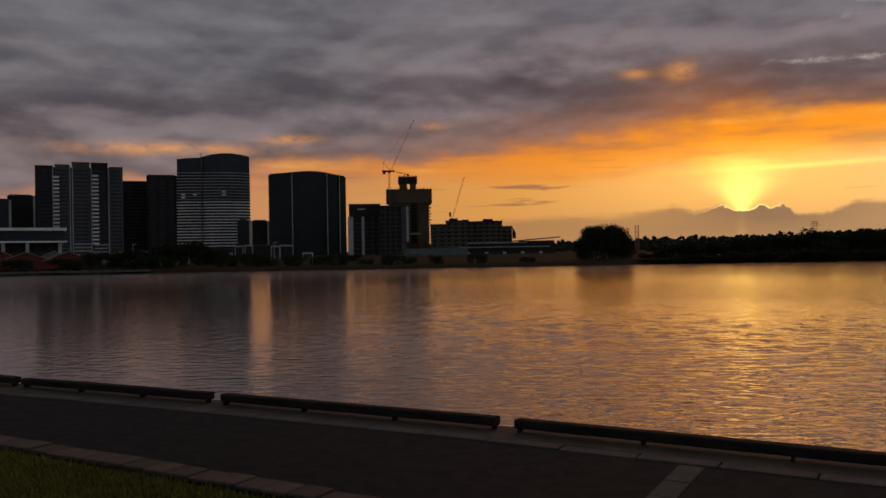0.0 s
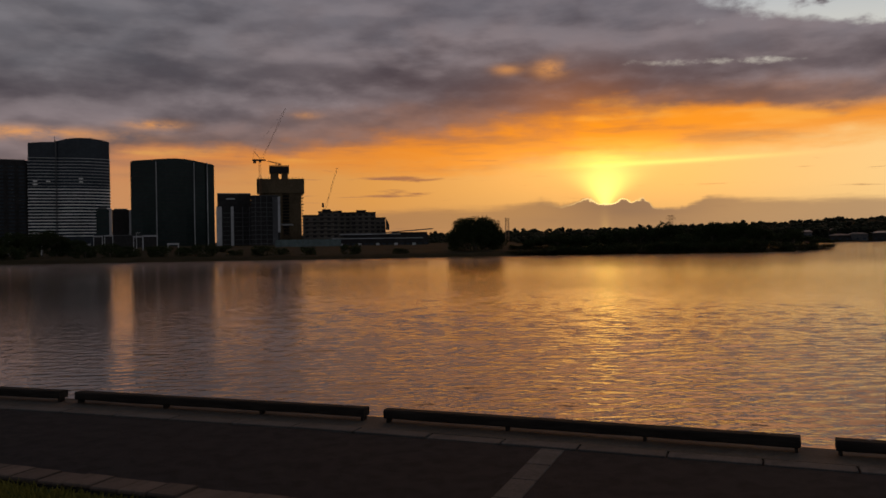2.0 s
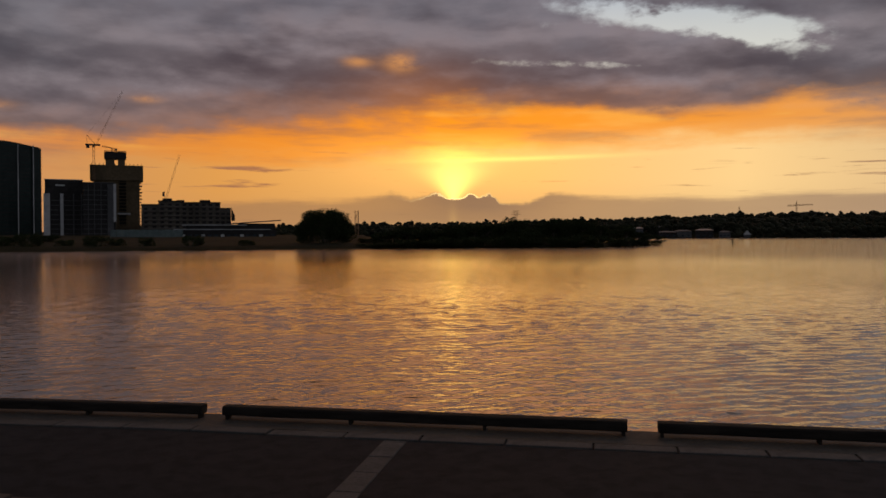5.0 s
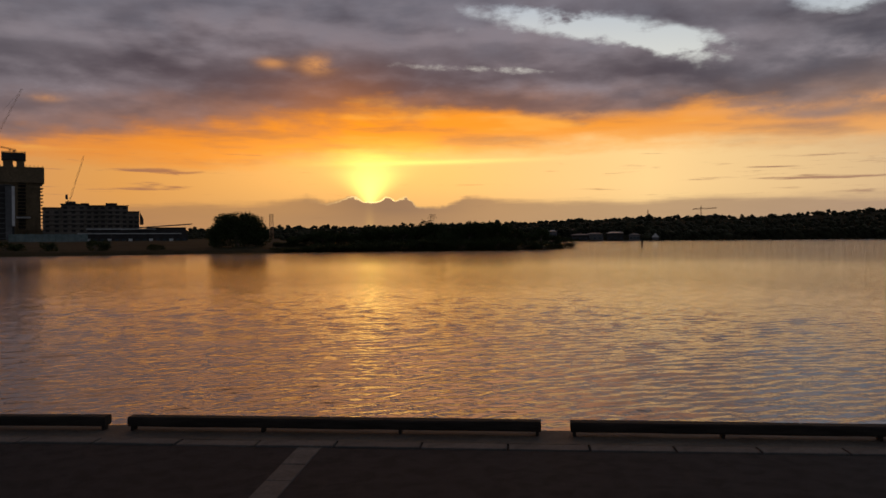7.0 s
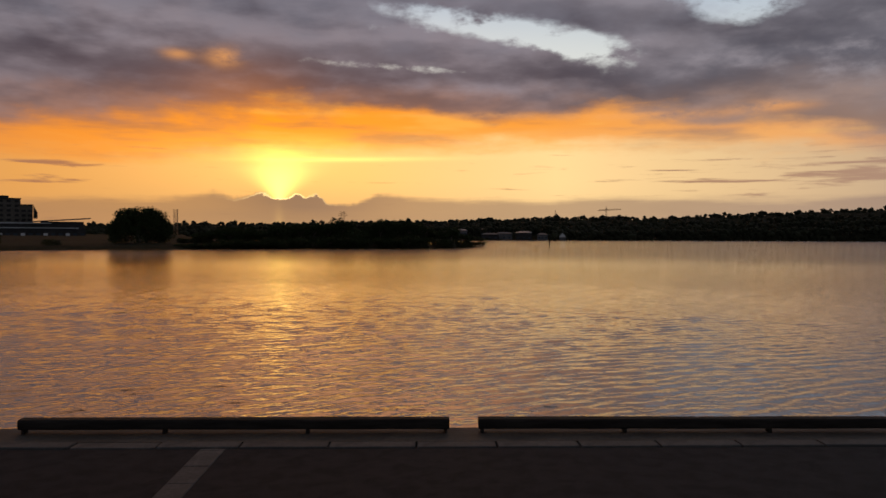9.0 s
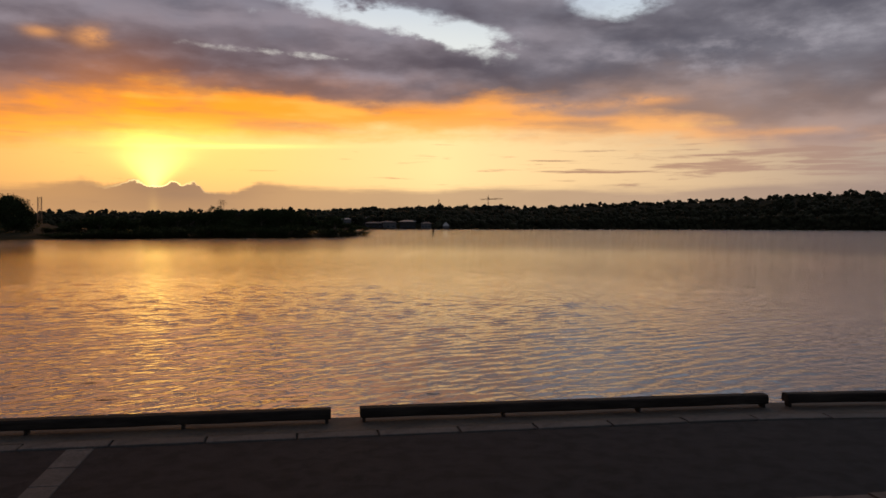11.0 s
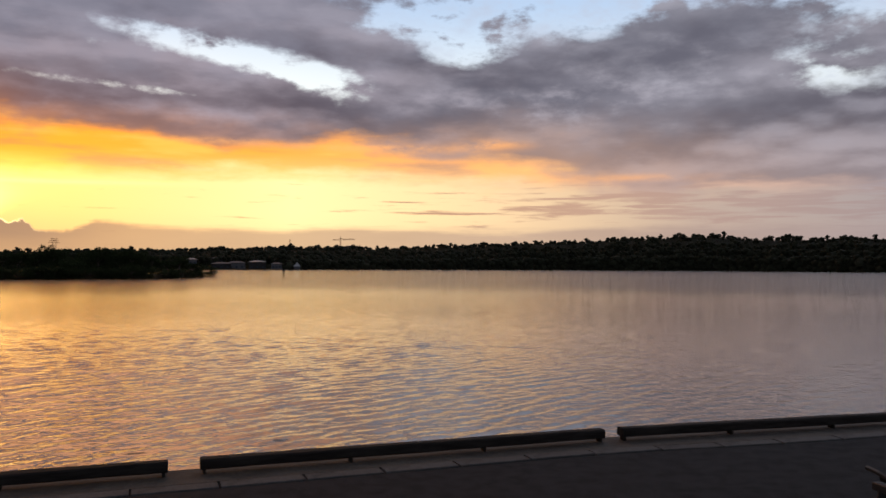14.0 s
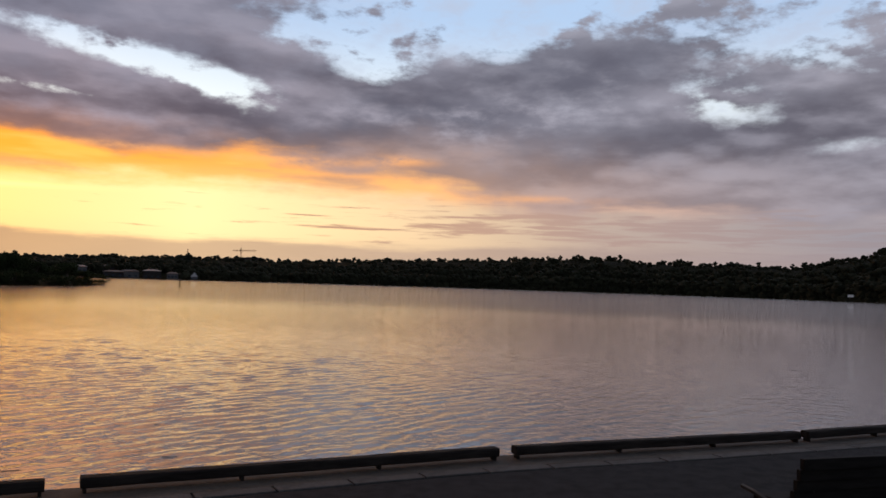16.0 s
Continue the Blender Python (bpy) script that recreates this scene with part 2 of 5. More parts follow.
    above = g.sub(g.sub(el, bank_top), g.mul(lumps, g.add(0.10, g.mul(g.blob(az, el, 8.5, 2.6, 6.5, 3.0), 0.55))))
    near_sun = g.blob(az, el, 8.5, 2.6, 5.5, 3.0)
    above = g.sub(above, g.mul(g.add(streak, g.mul(wisp, 0.6)), g.sub(1.3, g.mul(near_sun, 1.3))))
    bank = g.mix(g.smooth(0.0, 2.8, el), g.ramp(az, [(-60, (0.24, 0.205, 0.21)), (-25, (0.36, 0.25, 0.19)), (9, (0.44, 0.25, 0.12)), (35, (0.40, 0.19, 0.09)), (60, (0.28, 0.16, 0.12))], -90, 90),
                 g.ramp(az, [(-60, (0.24, 0.20, 0.21)), (-25, (0.35, 0.235, 0.17)), (9, (0.36, 0.20, 0.10)), (35, (0.45, 0.22, 0.08)), (60, (0.28, 0.16, 0.12))], -90, 90))
    bank = g.mix(g.smooth(-0.2, 0.3, streak), bank, g.mix(0.25, bank, (0.2, 0.13, 0.1)))
    sky = g.mix(g.mul(g.smooth(g.sub(0.75, g.mul(near_sun, 0.70)), -0.05, above), g.add(0.72, g.mul(near_sun, 0.28))), sky, bank)
    line = g.mul(above, 1 / 0.055)
    rim = g.mul(g.m("EXPONENT", g.mul(line, line, -1.0)), g.blob(az, el, 9.2, 2.7, 2.2, 2.0), 1.1)
    sky = g.mix(1.0, sky, g.mix(1.0, (1.0, 0.75, 0.30), g.vec(rim, rim, rim), "MULTIPLY"), "ADD")

    # the sky away from the sunset, and under the horizon
    sky = g.mix(g.smooth(62.0, 105.0, g.m("ABSOLUTE", g.sub(az, 2.0))), sky, g.mix(g.smooth(-0.2, 0.25, big), (0.24, 0.245, 0.28), (0.40, 0.41, 0.45)))
    # sky above the view: rose and pale glow added to brighten the water, grey-blue elsewhere
    rose = g.m("EXPONENT", g.mul(g.m("POWER", g.m("ABSOLUTE", g.mul(g.sub(az, 4.0), 1 / 24.0)), 2.0), -1.0))
    overhead = g.mix(g.smooth(-0.2, 0.25, big), (0.075, 0.078, 0.098), (0.17, 0.185, 0.225))
    rosy_fill = g.mix(g.smooth(-0.2, 0.25, big), (1.45, 0.56, 0.20), (2.50, 1.20, 0.58))
    pale = g.blob(az, el, -42.0, 34.0, 26.0, 16.0)
    overhead = g.mix(pale, overhead, g.mix(g.smooth(-0.2, 0.25, big), (0.70, 0.74, 0.84), (1.15, 1.20, 1.30)))
    overhead = g.mix(g.mul(rose, g.smooth(46.0, 32.0, el)), overhead, rosy_fill)
    foot = g.add(17.4, g.mul(g.smooth(-4.0, -18.0, az), 2.8))
    sky = g.mix(g.smooth(0.0, 4.5, g.sub(el, foot)), sky, overhead)
    sky = g.mix(g.smooth(-0.5, -4.0, el), sky, (0.03, 0.03, 0.03))
    out = g.node("ShaderNodeBackground")
    g.put(out.inputs[0], sky)
    out.inputs[1].default_value = 1.0
    end = g.node("ShaderNodeOutputWorld")
    g.put(end.inputs[0], out.outputs[0])


build_world()
sun = new("sun", bpy.data.lights.new("sun", "SUN"))
sun.data.energy, sun.data.angle, sun.data.color = 0.006, radians(9), (1.0, 0.55, 0.2)
sun.matrix_world = look((-math.sin(radians(SUN_AZ)) * 100, math.cos(radians(SUN_AZ)) * 100, 100 * math.tan(radians(SUN_EL))), (0, 0, 0))


# ---- materials ----
def surface(name, dark, light, scale, rough=0.8, metal=0.0, bump=0.3, depth=0.01, stretch=(1, 1, 1), stain=None, ior=1.45, each=0.0, spec=0.35):
    """A worn surface: two colours mixed by grain and by broad stains, with fine relief."""
    mat = bpy.data.materials.new(name)
    mat.use_nodes = True
    g = Graph(mat.node_tree)
    bsdf = g.node("ShaderNodeBsdfPrincipled")
    where = g.node("ShaderNodeMapping")
    g.put(where.inputs[0], g.node("ShaderNodeTexCoord").outputs["Object"])
    where.inputs["Scale"].default_value = stretch
    v = where.outputs[0]
    grain, broad = g.noise(v, scale, 6.0, 0.65), g.noise(v, scale * 0.07, 4.0, 0.6, 0.5)
    col = g.mix(g.smooth(0.32, 0.68, grain), dark, light)
    col = g.mix(g.mul(g.smooth(0.42, 0.66, broad), 0.55), col, stain or tuple(c * 0.55 for c in dark))
    if each:
        chance = g.node("ShaderNodeObjectInfo").outputs["Random"]
        col = g.mix(g.mul(chance, each), col, tuple(c * 0.45 for c in dark))
    g.put(bsdf.inputs["Base Color"], col)
    g.put(bsdf.inputs["Roughness"], g.add(rough - 0.08, g.mul(broad, 0.16)))
    bsdf.inputs["Metallic"].default_value = metal
    bsdf.inputs["IOR"].default_value = ior
    bsdf.inputs["Specular IOR Level"].default_value = spec
    relief = g.node("ShaderNodeBump")
    relief.inputs["Strength"].default_value, relief.inputs["Distance"].default_value = bump, depth
    g.put(relief.inputs["Height"], g.add(grain, broad))
    g.put(bsdf.inputs["Normal"], relief.outputs[0])
    g.put(g.node("ShaderNodeOutputMaterial").inputs[0], bsdf.outputs[0])
    return mat


def foliage(name, dark, light):
    mat = bpy.data.materials.new(name)
    mat.use_nodes = True
    g = Graph(mat.node_tree)
    bsdf = g.node("ShaderNodeBsdfPrincipled")
    island = g.node("ShaderNodeNewGeometry").outputs["Random Per Island"]
    g.put(bsdf.inputs["Base Color"], g.mix(island, dark, light))
    bsdf.inputs["Roughness"].default_value = 0.7
    bsdf.inputs["Specular IOR Level"].default_value = 0.03
    g.put(g.node("ShaderNodeOutputMaterial").inputs[0], bsdf.outputs[0])
    return mat


def water_surface():
    mat = bpy.data.materials.new("river_water")
    mat.use_nodes = True
    g = Graph(mat.node_tree)
    bsdf = g.node("ShaderNodeBsdfPrincipled")
    where = g.node("ShaderNodeMapping")
    g.put(where.inputs[0], g.node("ShaderNodeTexCoord").outputs["Object"])
    where.inputs["Rotation"].default_value = (0, 0, radians(-24))
    where.inputs["Scale"].default_value = (0.8, 0.8, 1.0)
    v = where.outputs[0]
    calm = g.noise(v, 0.012, 3.0, 0.5, 0.6)
    chop = g.noise(v, 2.6, 4.0, 0.6)
    relief = g.node("ShaderNodeBump")
    relief.inputs["Distance"].default_value = 0.10
    # the reach before the towers lies in the lee
    at = g.node("ShaderNodeSeparateXYZ")
    g.put(at.inputs[0], g.node("ShaderNodeTexCoord").outputs["Object"])
    lee = g.smooth(0.98, 0.60, g.m("DIVIDE", g.mul(at.outputs[0], -1.0), g.m("MAXIMUM", at.outputs[1], 1.0)))
    reach = g.m("SQRT", g.add(g.mul(at.outputs[0], at.outputs[0]), g.mul(at.outputs[1], at.outputs[1])))
    g.put(relief.inputs["Strength"], g.mul(g.smooth(120.0, 45.0, reach), g.add(0.5, g.mul(lee, 0.5)), g.add(0.36, g.mul(g.smooth(0.4, 0.62, calm), 0.2))))
    g.put(relief.inputs["Height"], chop)
    bsdf.inputs["Base Color"].default_value = (0.075, 0.037, 0.016, 1)
    plan = g.node("ShaderNodeVectorMath")
    plan.operation = "LENGTH"
    g.put(plan.inputs[0], g.node("ShaderNodeTexCoord").outputs["Object"])
    # ripples too small for the sheet's own relief count as roughness
    g.put(bsdf.inputs["Roughness"], g.add(0.045, g.mul(g.smooth(14.0, 150.0, plan.outputs["Value"]), 0.17)))
    bsdf.inputs["IOR"].default_value = 1.40
    bsdf.inputs["Coat Weight"].default_value = 0.4
    bsdf.inputs["Coat IOR"].default_value = 1.33
    bsdf.inputs["Coat Roughness"].default_value = 0.06
    g.put(bsdf.inputs["Coat Normal"], relief.outputs[0])
    g.put(bsdf.inputs["Normal"], relief.outputs[0])
    g.put(g.node("ShaderNodeOutputMaterial").inputs[0], bsdf.outputs[0])
    return mat


M_WATER = water_surface()
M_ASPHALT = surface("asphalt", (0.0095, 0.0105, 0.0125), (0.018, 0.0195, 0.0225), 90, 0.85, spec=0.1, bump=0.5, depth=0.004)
M_CONCRETE = surface("old_concrete", (0.042, 0.041, 0.040), (0.074, 0.072, 0.070), 40, 0.85, bump=0.4, depth=0.004, each=0.4)
M_COPING = surface("coping_concrete", (0.032, 0.028, 0.024), (0.058, 0.050, 0.042), 30, 0.85, bump=0.5, depth=0.006)
M_TIMBER = surface("weathered_timber", (0.010, 0.008, 0.007), (0.024, 0.020, 0.017), 26, 0.85, spec=0.12, bump=0.7, depth=0.006, stretch=(0.12, 1, 1))
M_PAVER = surface("clay_paver", (0.062, 0.046, 0.038), (0.100, 0.076, 0.063), 45, 0.85, bump=0.5, depth=0.004, each=0.6)
M_LAWN = surface("lawn_soil", (0.030, 0.042, 0.014), (0.055, 0.072, 0.022), 30, 0.95, bump=0.6, depth=0.02, spec=0.05)
M_GRASS = foliage("grass_blade", (0.085, 0.080, 0.014), (0.16, 0.14, 0.034))
M_GROUND = surface("river_bank", (0.011, 0.012, 0.006), (0.022, 0.021, 0.011), 0.4, 0.95, bump=0.3, depth=0.1, spec=0.05)
M_LEAF = foliage("leaf", (0.014, 0.022, 0.009), (0.032, 0.042, 0.016))
M_LEAF_FAR = foliage("far_leaf", (0.014, 0.016, 0.010), (0.031, 0.033, 0.020))
# darker than the far leaves: shade between the crowns put into the colour
M_WOODS_SHADE = surface("woods_shade", (0.006, 0.008, 0.004), (0.013, 0.015, 0.008), 0.3, 0.95, bump=1.0, depth=1.5, spec=0.02)
M_BARK = surface("bark", (0.05, 0.04, 0.03), (0.10, 0.085, 0.07), 12, 0.9, bump=0.6, depth=0.02, stretch=(1, 1, 0.3))
M_GLASS_BLUE = surface("blue_grey_glazing", (0.014, 0.021, 0.030), (0.024, 0.034, 0.046), 0.35, 0.35, bump=0.02, spec=0.25)
M_GLASS_GREEN = surface("green_grey_glazing", (0.008, 0.018, 0.017), (0.015, 0.028, 0.026), 0.35, 0.35, bump=0.02, spec=0.2)
M_WALL_DARK = surface("dark_cladding", (0.020, 0.019, 0.019), (0.034, 0.032, 0.032), 0.5, 0.7, bump=0.05, spec=0.15)
M_WALL_GREY = surface("grey_cladding", (0.065, 0.066, 0.070), (0.10, 0.10, 0.105), 0.4, 0.75, bump=0.05, spec=0.2)
M_WALL_BROWN = surface("raw_concrete_frame", (0.085, 0.062, 0.034), (0.125, 0.092, 0.054), 0.4, 0.85, bump=0.05)
M_WHITE = surface("pale_render", (0.74, 0.73, 0.71), (0.86, 0.85, 0.83), 0.6, 0.7, bump=0.03)
M_PALE = surface("pale_grey_panel", (0.32, 0.33, 0.34), (0.45, 0.45, 0.46), 0.6, 0.7, bump=0.03)
M_RED = surface("red_roof_sheet", (0.11, 0.020, 0.018), (0.17, 0.034, 0.028), 0.8, 0.7, bump=0.05)
M_GREY_ROOF = surface("grey_roof_sheet", (0.17, 0.17, 0.17), (0.27, 0.265, 0.26), 0.8, 0.6, bump=0.05)
M_TEAL = surface("pale_teal_hoarding", (0.075, 0.105, 0.105), (0.12, 0.155, 0.155), 0.5, 0.7, bump=0.03)
M_RENDER = surface("weathered_grey_render", (0.075, 0.064, 0.054), (0.115, 0.10, 0.086), 0.5, 0.8, bump=0.05)
M_STEEL = surface("crane_steel", (0.20, 0.10, 0.05), (0.30, 0.17, 0.08), 0.8, 0.5, bump=0.05)
M_BLACK = surface("black_metal", (0.012, 0.012, 0.013), (0.022, 0.022, 0.024), 40, 0.5, bump=0.1, depth=0.002)
M_BENCH = surface("dark_bench_slat", (0.006, 0.005, 0.005), (0.013, 0.011, 0.010), 30, 0.75, spec=0.1, bump=0.4, depth=0.003, stretch=(0.15, 1, 1))


# ---- mesh helpers ----
def part(name, bm, material, parent=None, label="", smooth=False):
    """One mesh object out of a bmesh, under a thing or a part."""
    me = bpy.data.meshes.new(name)
    bm.to_mesh(me)
    bm.free()
    me.materials.append(material)
    if smooth:
        me.polygons.foreach_set("use_smooth", [True] * len(me.polygons))
    ob = new(name, me)
    ob.parent = parent
    return tagged(ob, label) if label else ob


def sheet_object(name, verts, faces, material, parent=None, smooth=False):
    me = bpy.data.meshes.new(name)
    me.from_pydata(verts, [], faces)
    me.materials.append(material)
    if smooth:
        me.polygons.foreach_set("use_smooth", [True] * len(me.polygons))
    ob = new(name, me)
    ob.parent = parent
    return ob


def box(bm, x0, x1, y0, y1, z0, z1, bevel=0.0):
    made = bmesh.ops.create_cube(bm, size=1.0, matrix=Matrix.Translation(((x0 + x1) / 2, (y0 + y1) / 2, (z0 + z1) / 2)) @ Matrix.Diagonal((x1 - x0, y1 - y0, z1 - z0, 1)))
    if bevel:
        edges = {e for v in made["verts"] for e in v.link_edges}
        bmesh.ops.bevel(bm, geom=list(edges), offset=bevel, segments=1, affect="EDGES")
    return bm


def prism(bm, plan, z0, z1):
    """An upright prism over a plan (counter-clockwise points); z1 may be a list, a height for each point."""
    tops = z1 if isinstance(z1, (list, tuple)) else [z1] * len(plan)
    a = [bm.verts.new((x, y, z0)) for x, y in plan]
    b = [bm.verts.new((x, y, z)) for (x, y), z in zip(plan, tops)]
    bm.faces.new(a[::-1])
    bm.faces.new(b)
    for i in range(len(plan)):
        j = (i + 1) % len(plan)
        bm.faces.new((a[i], a[j], b[j], b[i]))
    return bm


def rod(bm, p, q, r0, r1=None, sides=6):
    """A tapered rod from p to q."""
    p, q = Vector(p), Vector(q)
    r1 = r0 if r1 is None else r1
    m = Matrix.Translation((p + q) / 2) @ (q - p).to_track_quat("Z", "Y").to_matrix().to_4x4()
    bmesh.ops.create_cone(bm, cap_ends=True, segments=sides, radius1=r0, radius2=r1, depth=(q - p).length, matrix=m)
    return bm


def spot(az, far, z=0.0):
    """The place at a bearing (degrees to the left of +y) and distance."""
    return Vector((-math.sin(radians(az)) * far, math.cos(radians(az)) * far, z))


def rise(el, far):
    """The height of what shows el degrees above the horizon at a distance."""
    return 1.6 + far * math.tan(radians(el))


def thing(name, place, turn, label, category, group="", kind=""):
    ob = new(name)
    ob.empty_display_size = 0.1
    ob.matrix_world = Matrix.Translation(place) @ Matrix.Rotation(radians(turn), 4, "Z")
    return tagged(ob, label, category, group, kind)


# ---- water, ground, promenade ----
WATER = -1.4
QUAY = 6.68       # the sea wall's edge


def build_water():
    """One sheet of river with real ripples near the quay, which fade out where they are too small to see."""
    rng = np.random.RandomState(4)
    r = np.concatenate([11.8 * np.exp(np.arange(0, 820) * 0.0026), 11.8 * math.exp(820 * 0.0026) * np.exp(np.arange(0, 90) * 0.044)])
    a = np.radians(np.arange(-68, 68.01, 0.25))
    R, A = np.meshgrid(r, a, indexing="ij")
    X, Y = -np.sin(A) * R, np.cos(A) * R
    H = np.zeros_like(X)
    # wind ripples of all lengths from a hand to a pace, much alike in steepness
    for _ in range(110):
        length = 0.15 * math.exp(rng.uniform(0, 1.6))
        turn = radians(116 + rng.normal(0, 15 if length > 0.3 else 22))
        k = 2 * math.pi / length
        phase = rng.uniform(0, 6.3) + 0.7 * np.sin(0.31 * X + 0.17 * Y + rng.uniform(0, 6)) + 0.5 * np.sin(0.13 * X - 0.21 * Y + rng.uniform(0, 6))
        steep = 0.0135 * (1.25 if 0.27 < length < 0.6 else 0.75)
        H += np.sin(k * (math.cos(turn) * X + math.sin(turn) * Y) + phase) * steep / k * np.clip(1.5 - 0.0075 * R / length, 0, 1)
    H *= np.clip((105 - R) / 60, 0, 1) * np.clip(1.5 - R / 45, 0.3, 1)
    # sheltered, smoother water towards both ends of the reach
    bearing = np.degrees(A)
    H *= 0.34 + 0.66 * np.clip((bearing + 44) / 24, 0, 1) * np.clip((46 - bearing) / 16, 0, 1)
    H *= 0.55 + 0.45 * np.clip((50 - bearing) / 18, 0, 1)
    co = np.stack([X, Y, WATER + H], -1).reshape(-1, 3)
    n, m = R.shape
    i = (np.arange(n - 1)[:, None] * m + np.arange(m - 1)[None]).ravel()
    quads = np.stack([i, i + 1, i + m + 1, i + m], -1)[:, ::-1]
    me = bpy.data.meshes.new("water")
    me.vertices.add(len(co))
    me.vertices.foreach_set("co", co.ravel())
    me.loops.add(quads.size)
    me.loops.foreach_set("vertex_index", quads.ravel())
    me.polygons.add(len(quads))
    me.polygons.foreach_set("loop_start", np.arange(0, quads.size, 4))
    me.polygons.foreach_set("use_smooth", np.ones(len(quads), bool))
    me.update(calc_edges=True)
    me.materials.append(M_WATER)
    tagged(new("water", me), "wide calm river with fine wind ripples", "water", kind="structure")


def shore(az):
    """Distance of the near bank of the far side, by bearing."""
    return float(np.interp(az, [-4.7, -4.5, -2.5, 0, 8, 14, 21, 28, 34, 45, 52, 60, 90], [250, 240, 200, 188, 184, 178, 172, 166, 166, 170, 176, 190, 320]))


def spit_back(az):
    """Far side of the low spit of land."""
    return float(np.interp(az, [-4.6, -3, 0, 6, 12, 15.5, 17], [242, 226, 232, 262, 300, 420, 5000]))


def far_shore(az):
    return float(np.interp(az, [-90, -58, -50, -40, -30, -16, -5, 20], [500, 620, 720, 830, 840, 740, 620, 600]))


def land(az, r):
    """Height of the ground: the near bank, the spit, the channel behind it and the far shore."""
    def bank(d):
        return float(np.interp(d, [-6, -0.2, 0.5, 3, 14, 60, 260, 900, 2200], [-2.6, -1.5, -1.1, -0.7, -0.35, 0.0, 1.0, 4.0, 12.0]))
    z = -2.6
    if az > -4.7:
        z = max(z, min(bank(r - shore(az)), bank((spit_back(az) - r) * 0.6)))
    z = max(z, bank(r - far_shore(az)) if az < 20 else z)
    rough = noise.noise(Vector((az * 1.7, r * 0.05, 0.0)))
    return z + 0.25 * rough * (1 if z > -1.2 else 0.3)


def build_ground():
    rs = list(np.arange(155, 320, 2.5)) + list(np.arange(320, 900, 12)) + list(900 * np.exp(np.arange(0, 24) * 0.072))
    azs = np.concatenate([np.arange(-84, -6, 1.0), np.arange(-6, 62, 0.4), np.arange(62, 84, 1.0)])
    verts, faces, m = [], [], len(rs)
    for a in azs:
        for r in rs:
            x, y, _ = spot(a, r)
            verts.append((x, y, land(a, r)))
    for i in range(len(azs) - 1):
        for j in range(m - 1):
            faces.append((i * m + j, i * m + j + 1, (i + 1) * m + j + 1, (i + 1) * m + j))
    tagged(sheet_object("ground", verts, faces, M_GROUND, smooth=True), "grassy river bank and low land beyond the water", "ground", kind="structure")


def bend(x):
    """How far the quay swings in towards the lawn, along its length."""
    return float(np.interp(x, [-70, -9.6, -7.8, -6.2, -3.6, 3.4, 4.2, 5.0, 6.0, 8.0, 9.0, 70], [-1.6, -0.36, -0.22, -0.12, 0.0, 0.0, -0.04, -0.13, -0.23, -0.36, -0.42, -1.6]))


def ribbon(name, y0, y1, z0, z1, material, bend0, bend1, far=70.0, round_edge=0.0):
    """A long slab along the quay, whose two sides follow the bend or run straight."""
    xs = np.concatenate([np.arange(-far, -14, 4.0), np.arange(-14, 14, 0.5), np.arange(14, far + 0.1, 4.0)])
    verts, faces = [], []
    for x in xs:
        a, b = y0 + (bend(x) if bend0 else 0.0), y1 + (bend(x) if bend1 else 0.0)
        verts += [(x, a, z0), (x, a, z1), (x, b - round_edge, z1), (x, b, z1 - round_edge), (x, b, z0)]
    n = 5
    for i in range(len(xs) - 1):
        for k in range(n):
            l = (k + 1) % n
            faces.append((i * n + k, i * n + l, (i + 1) * n + l, (i + 1) * n + k))
    faces += [tuple(range(n))[::-1], tuple((len(xs) - 1) * n + k for k in range(n))]
    return sheet_object(name, verts, [f[::-1] for f in faces], material)


def build_promenade():
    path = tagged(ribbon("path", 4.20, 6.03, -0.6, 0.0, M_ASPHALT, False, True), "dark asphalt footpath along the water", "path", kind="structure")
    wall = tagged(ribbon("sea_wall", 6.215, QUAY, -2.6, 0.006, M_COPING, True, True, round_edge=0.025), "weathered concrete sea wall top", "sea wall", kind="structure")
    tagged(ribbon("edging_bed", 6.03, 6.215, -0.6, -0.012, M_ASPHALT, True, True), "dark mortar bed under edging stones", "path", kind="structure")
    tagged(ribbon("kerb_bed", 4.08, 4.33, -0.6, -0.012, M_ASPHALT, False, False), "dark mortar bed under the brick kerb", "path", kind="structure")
    return path, wall


def blades(rng, n, x0, x1, y0, y1, z, size):
    """Grass: bent blades, three faces each."""
    verts, faces = [], []
    for _ in range(n):
        x, y, t = rng.uniform(x0, x1), rng.uniform(y0, y1), rng.uniform(0, 6.28)
        h, w = size * rng.uniform(0.5, 1.3), 0.004 * rng.uniform(0.7, 1.6)
        dx, dy, lx, ly = math.cos(t) * w, math.sin(t) * w, rng.uniform(-0.6, 0.6) * h, rng.uniform(-0.6, 0.6) * h
        b = len(verts)
        verts += [(x - dx, y - dy, z), (x + dx, y + dy, z), (x + dx * 0.7 + lx * 0.4, y + dy * 0.7 + ly * 0.4, z + h * 0.6), (x - dx * 0.7 + lx * 0.4, y - dy * 0.7 + ly * 0.4, z + h * 0.6), (x + lx, y + ly, z + h)]
        faces += [(b, b + 1, b + 2, b + 3), (b + 3, b + 2, b + 4)]
    return verts, faces


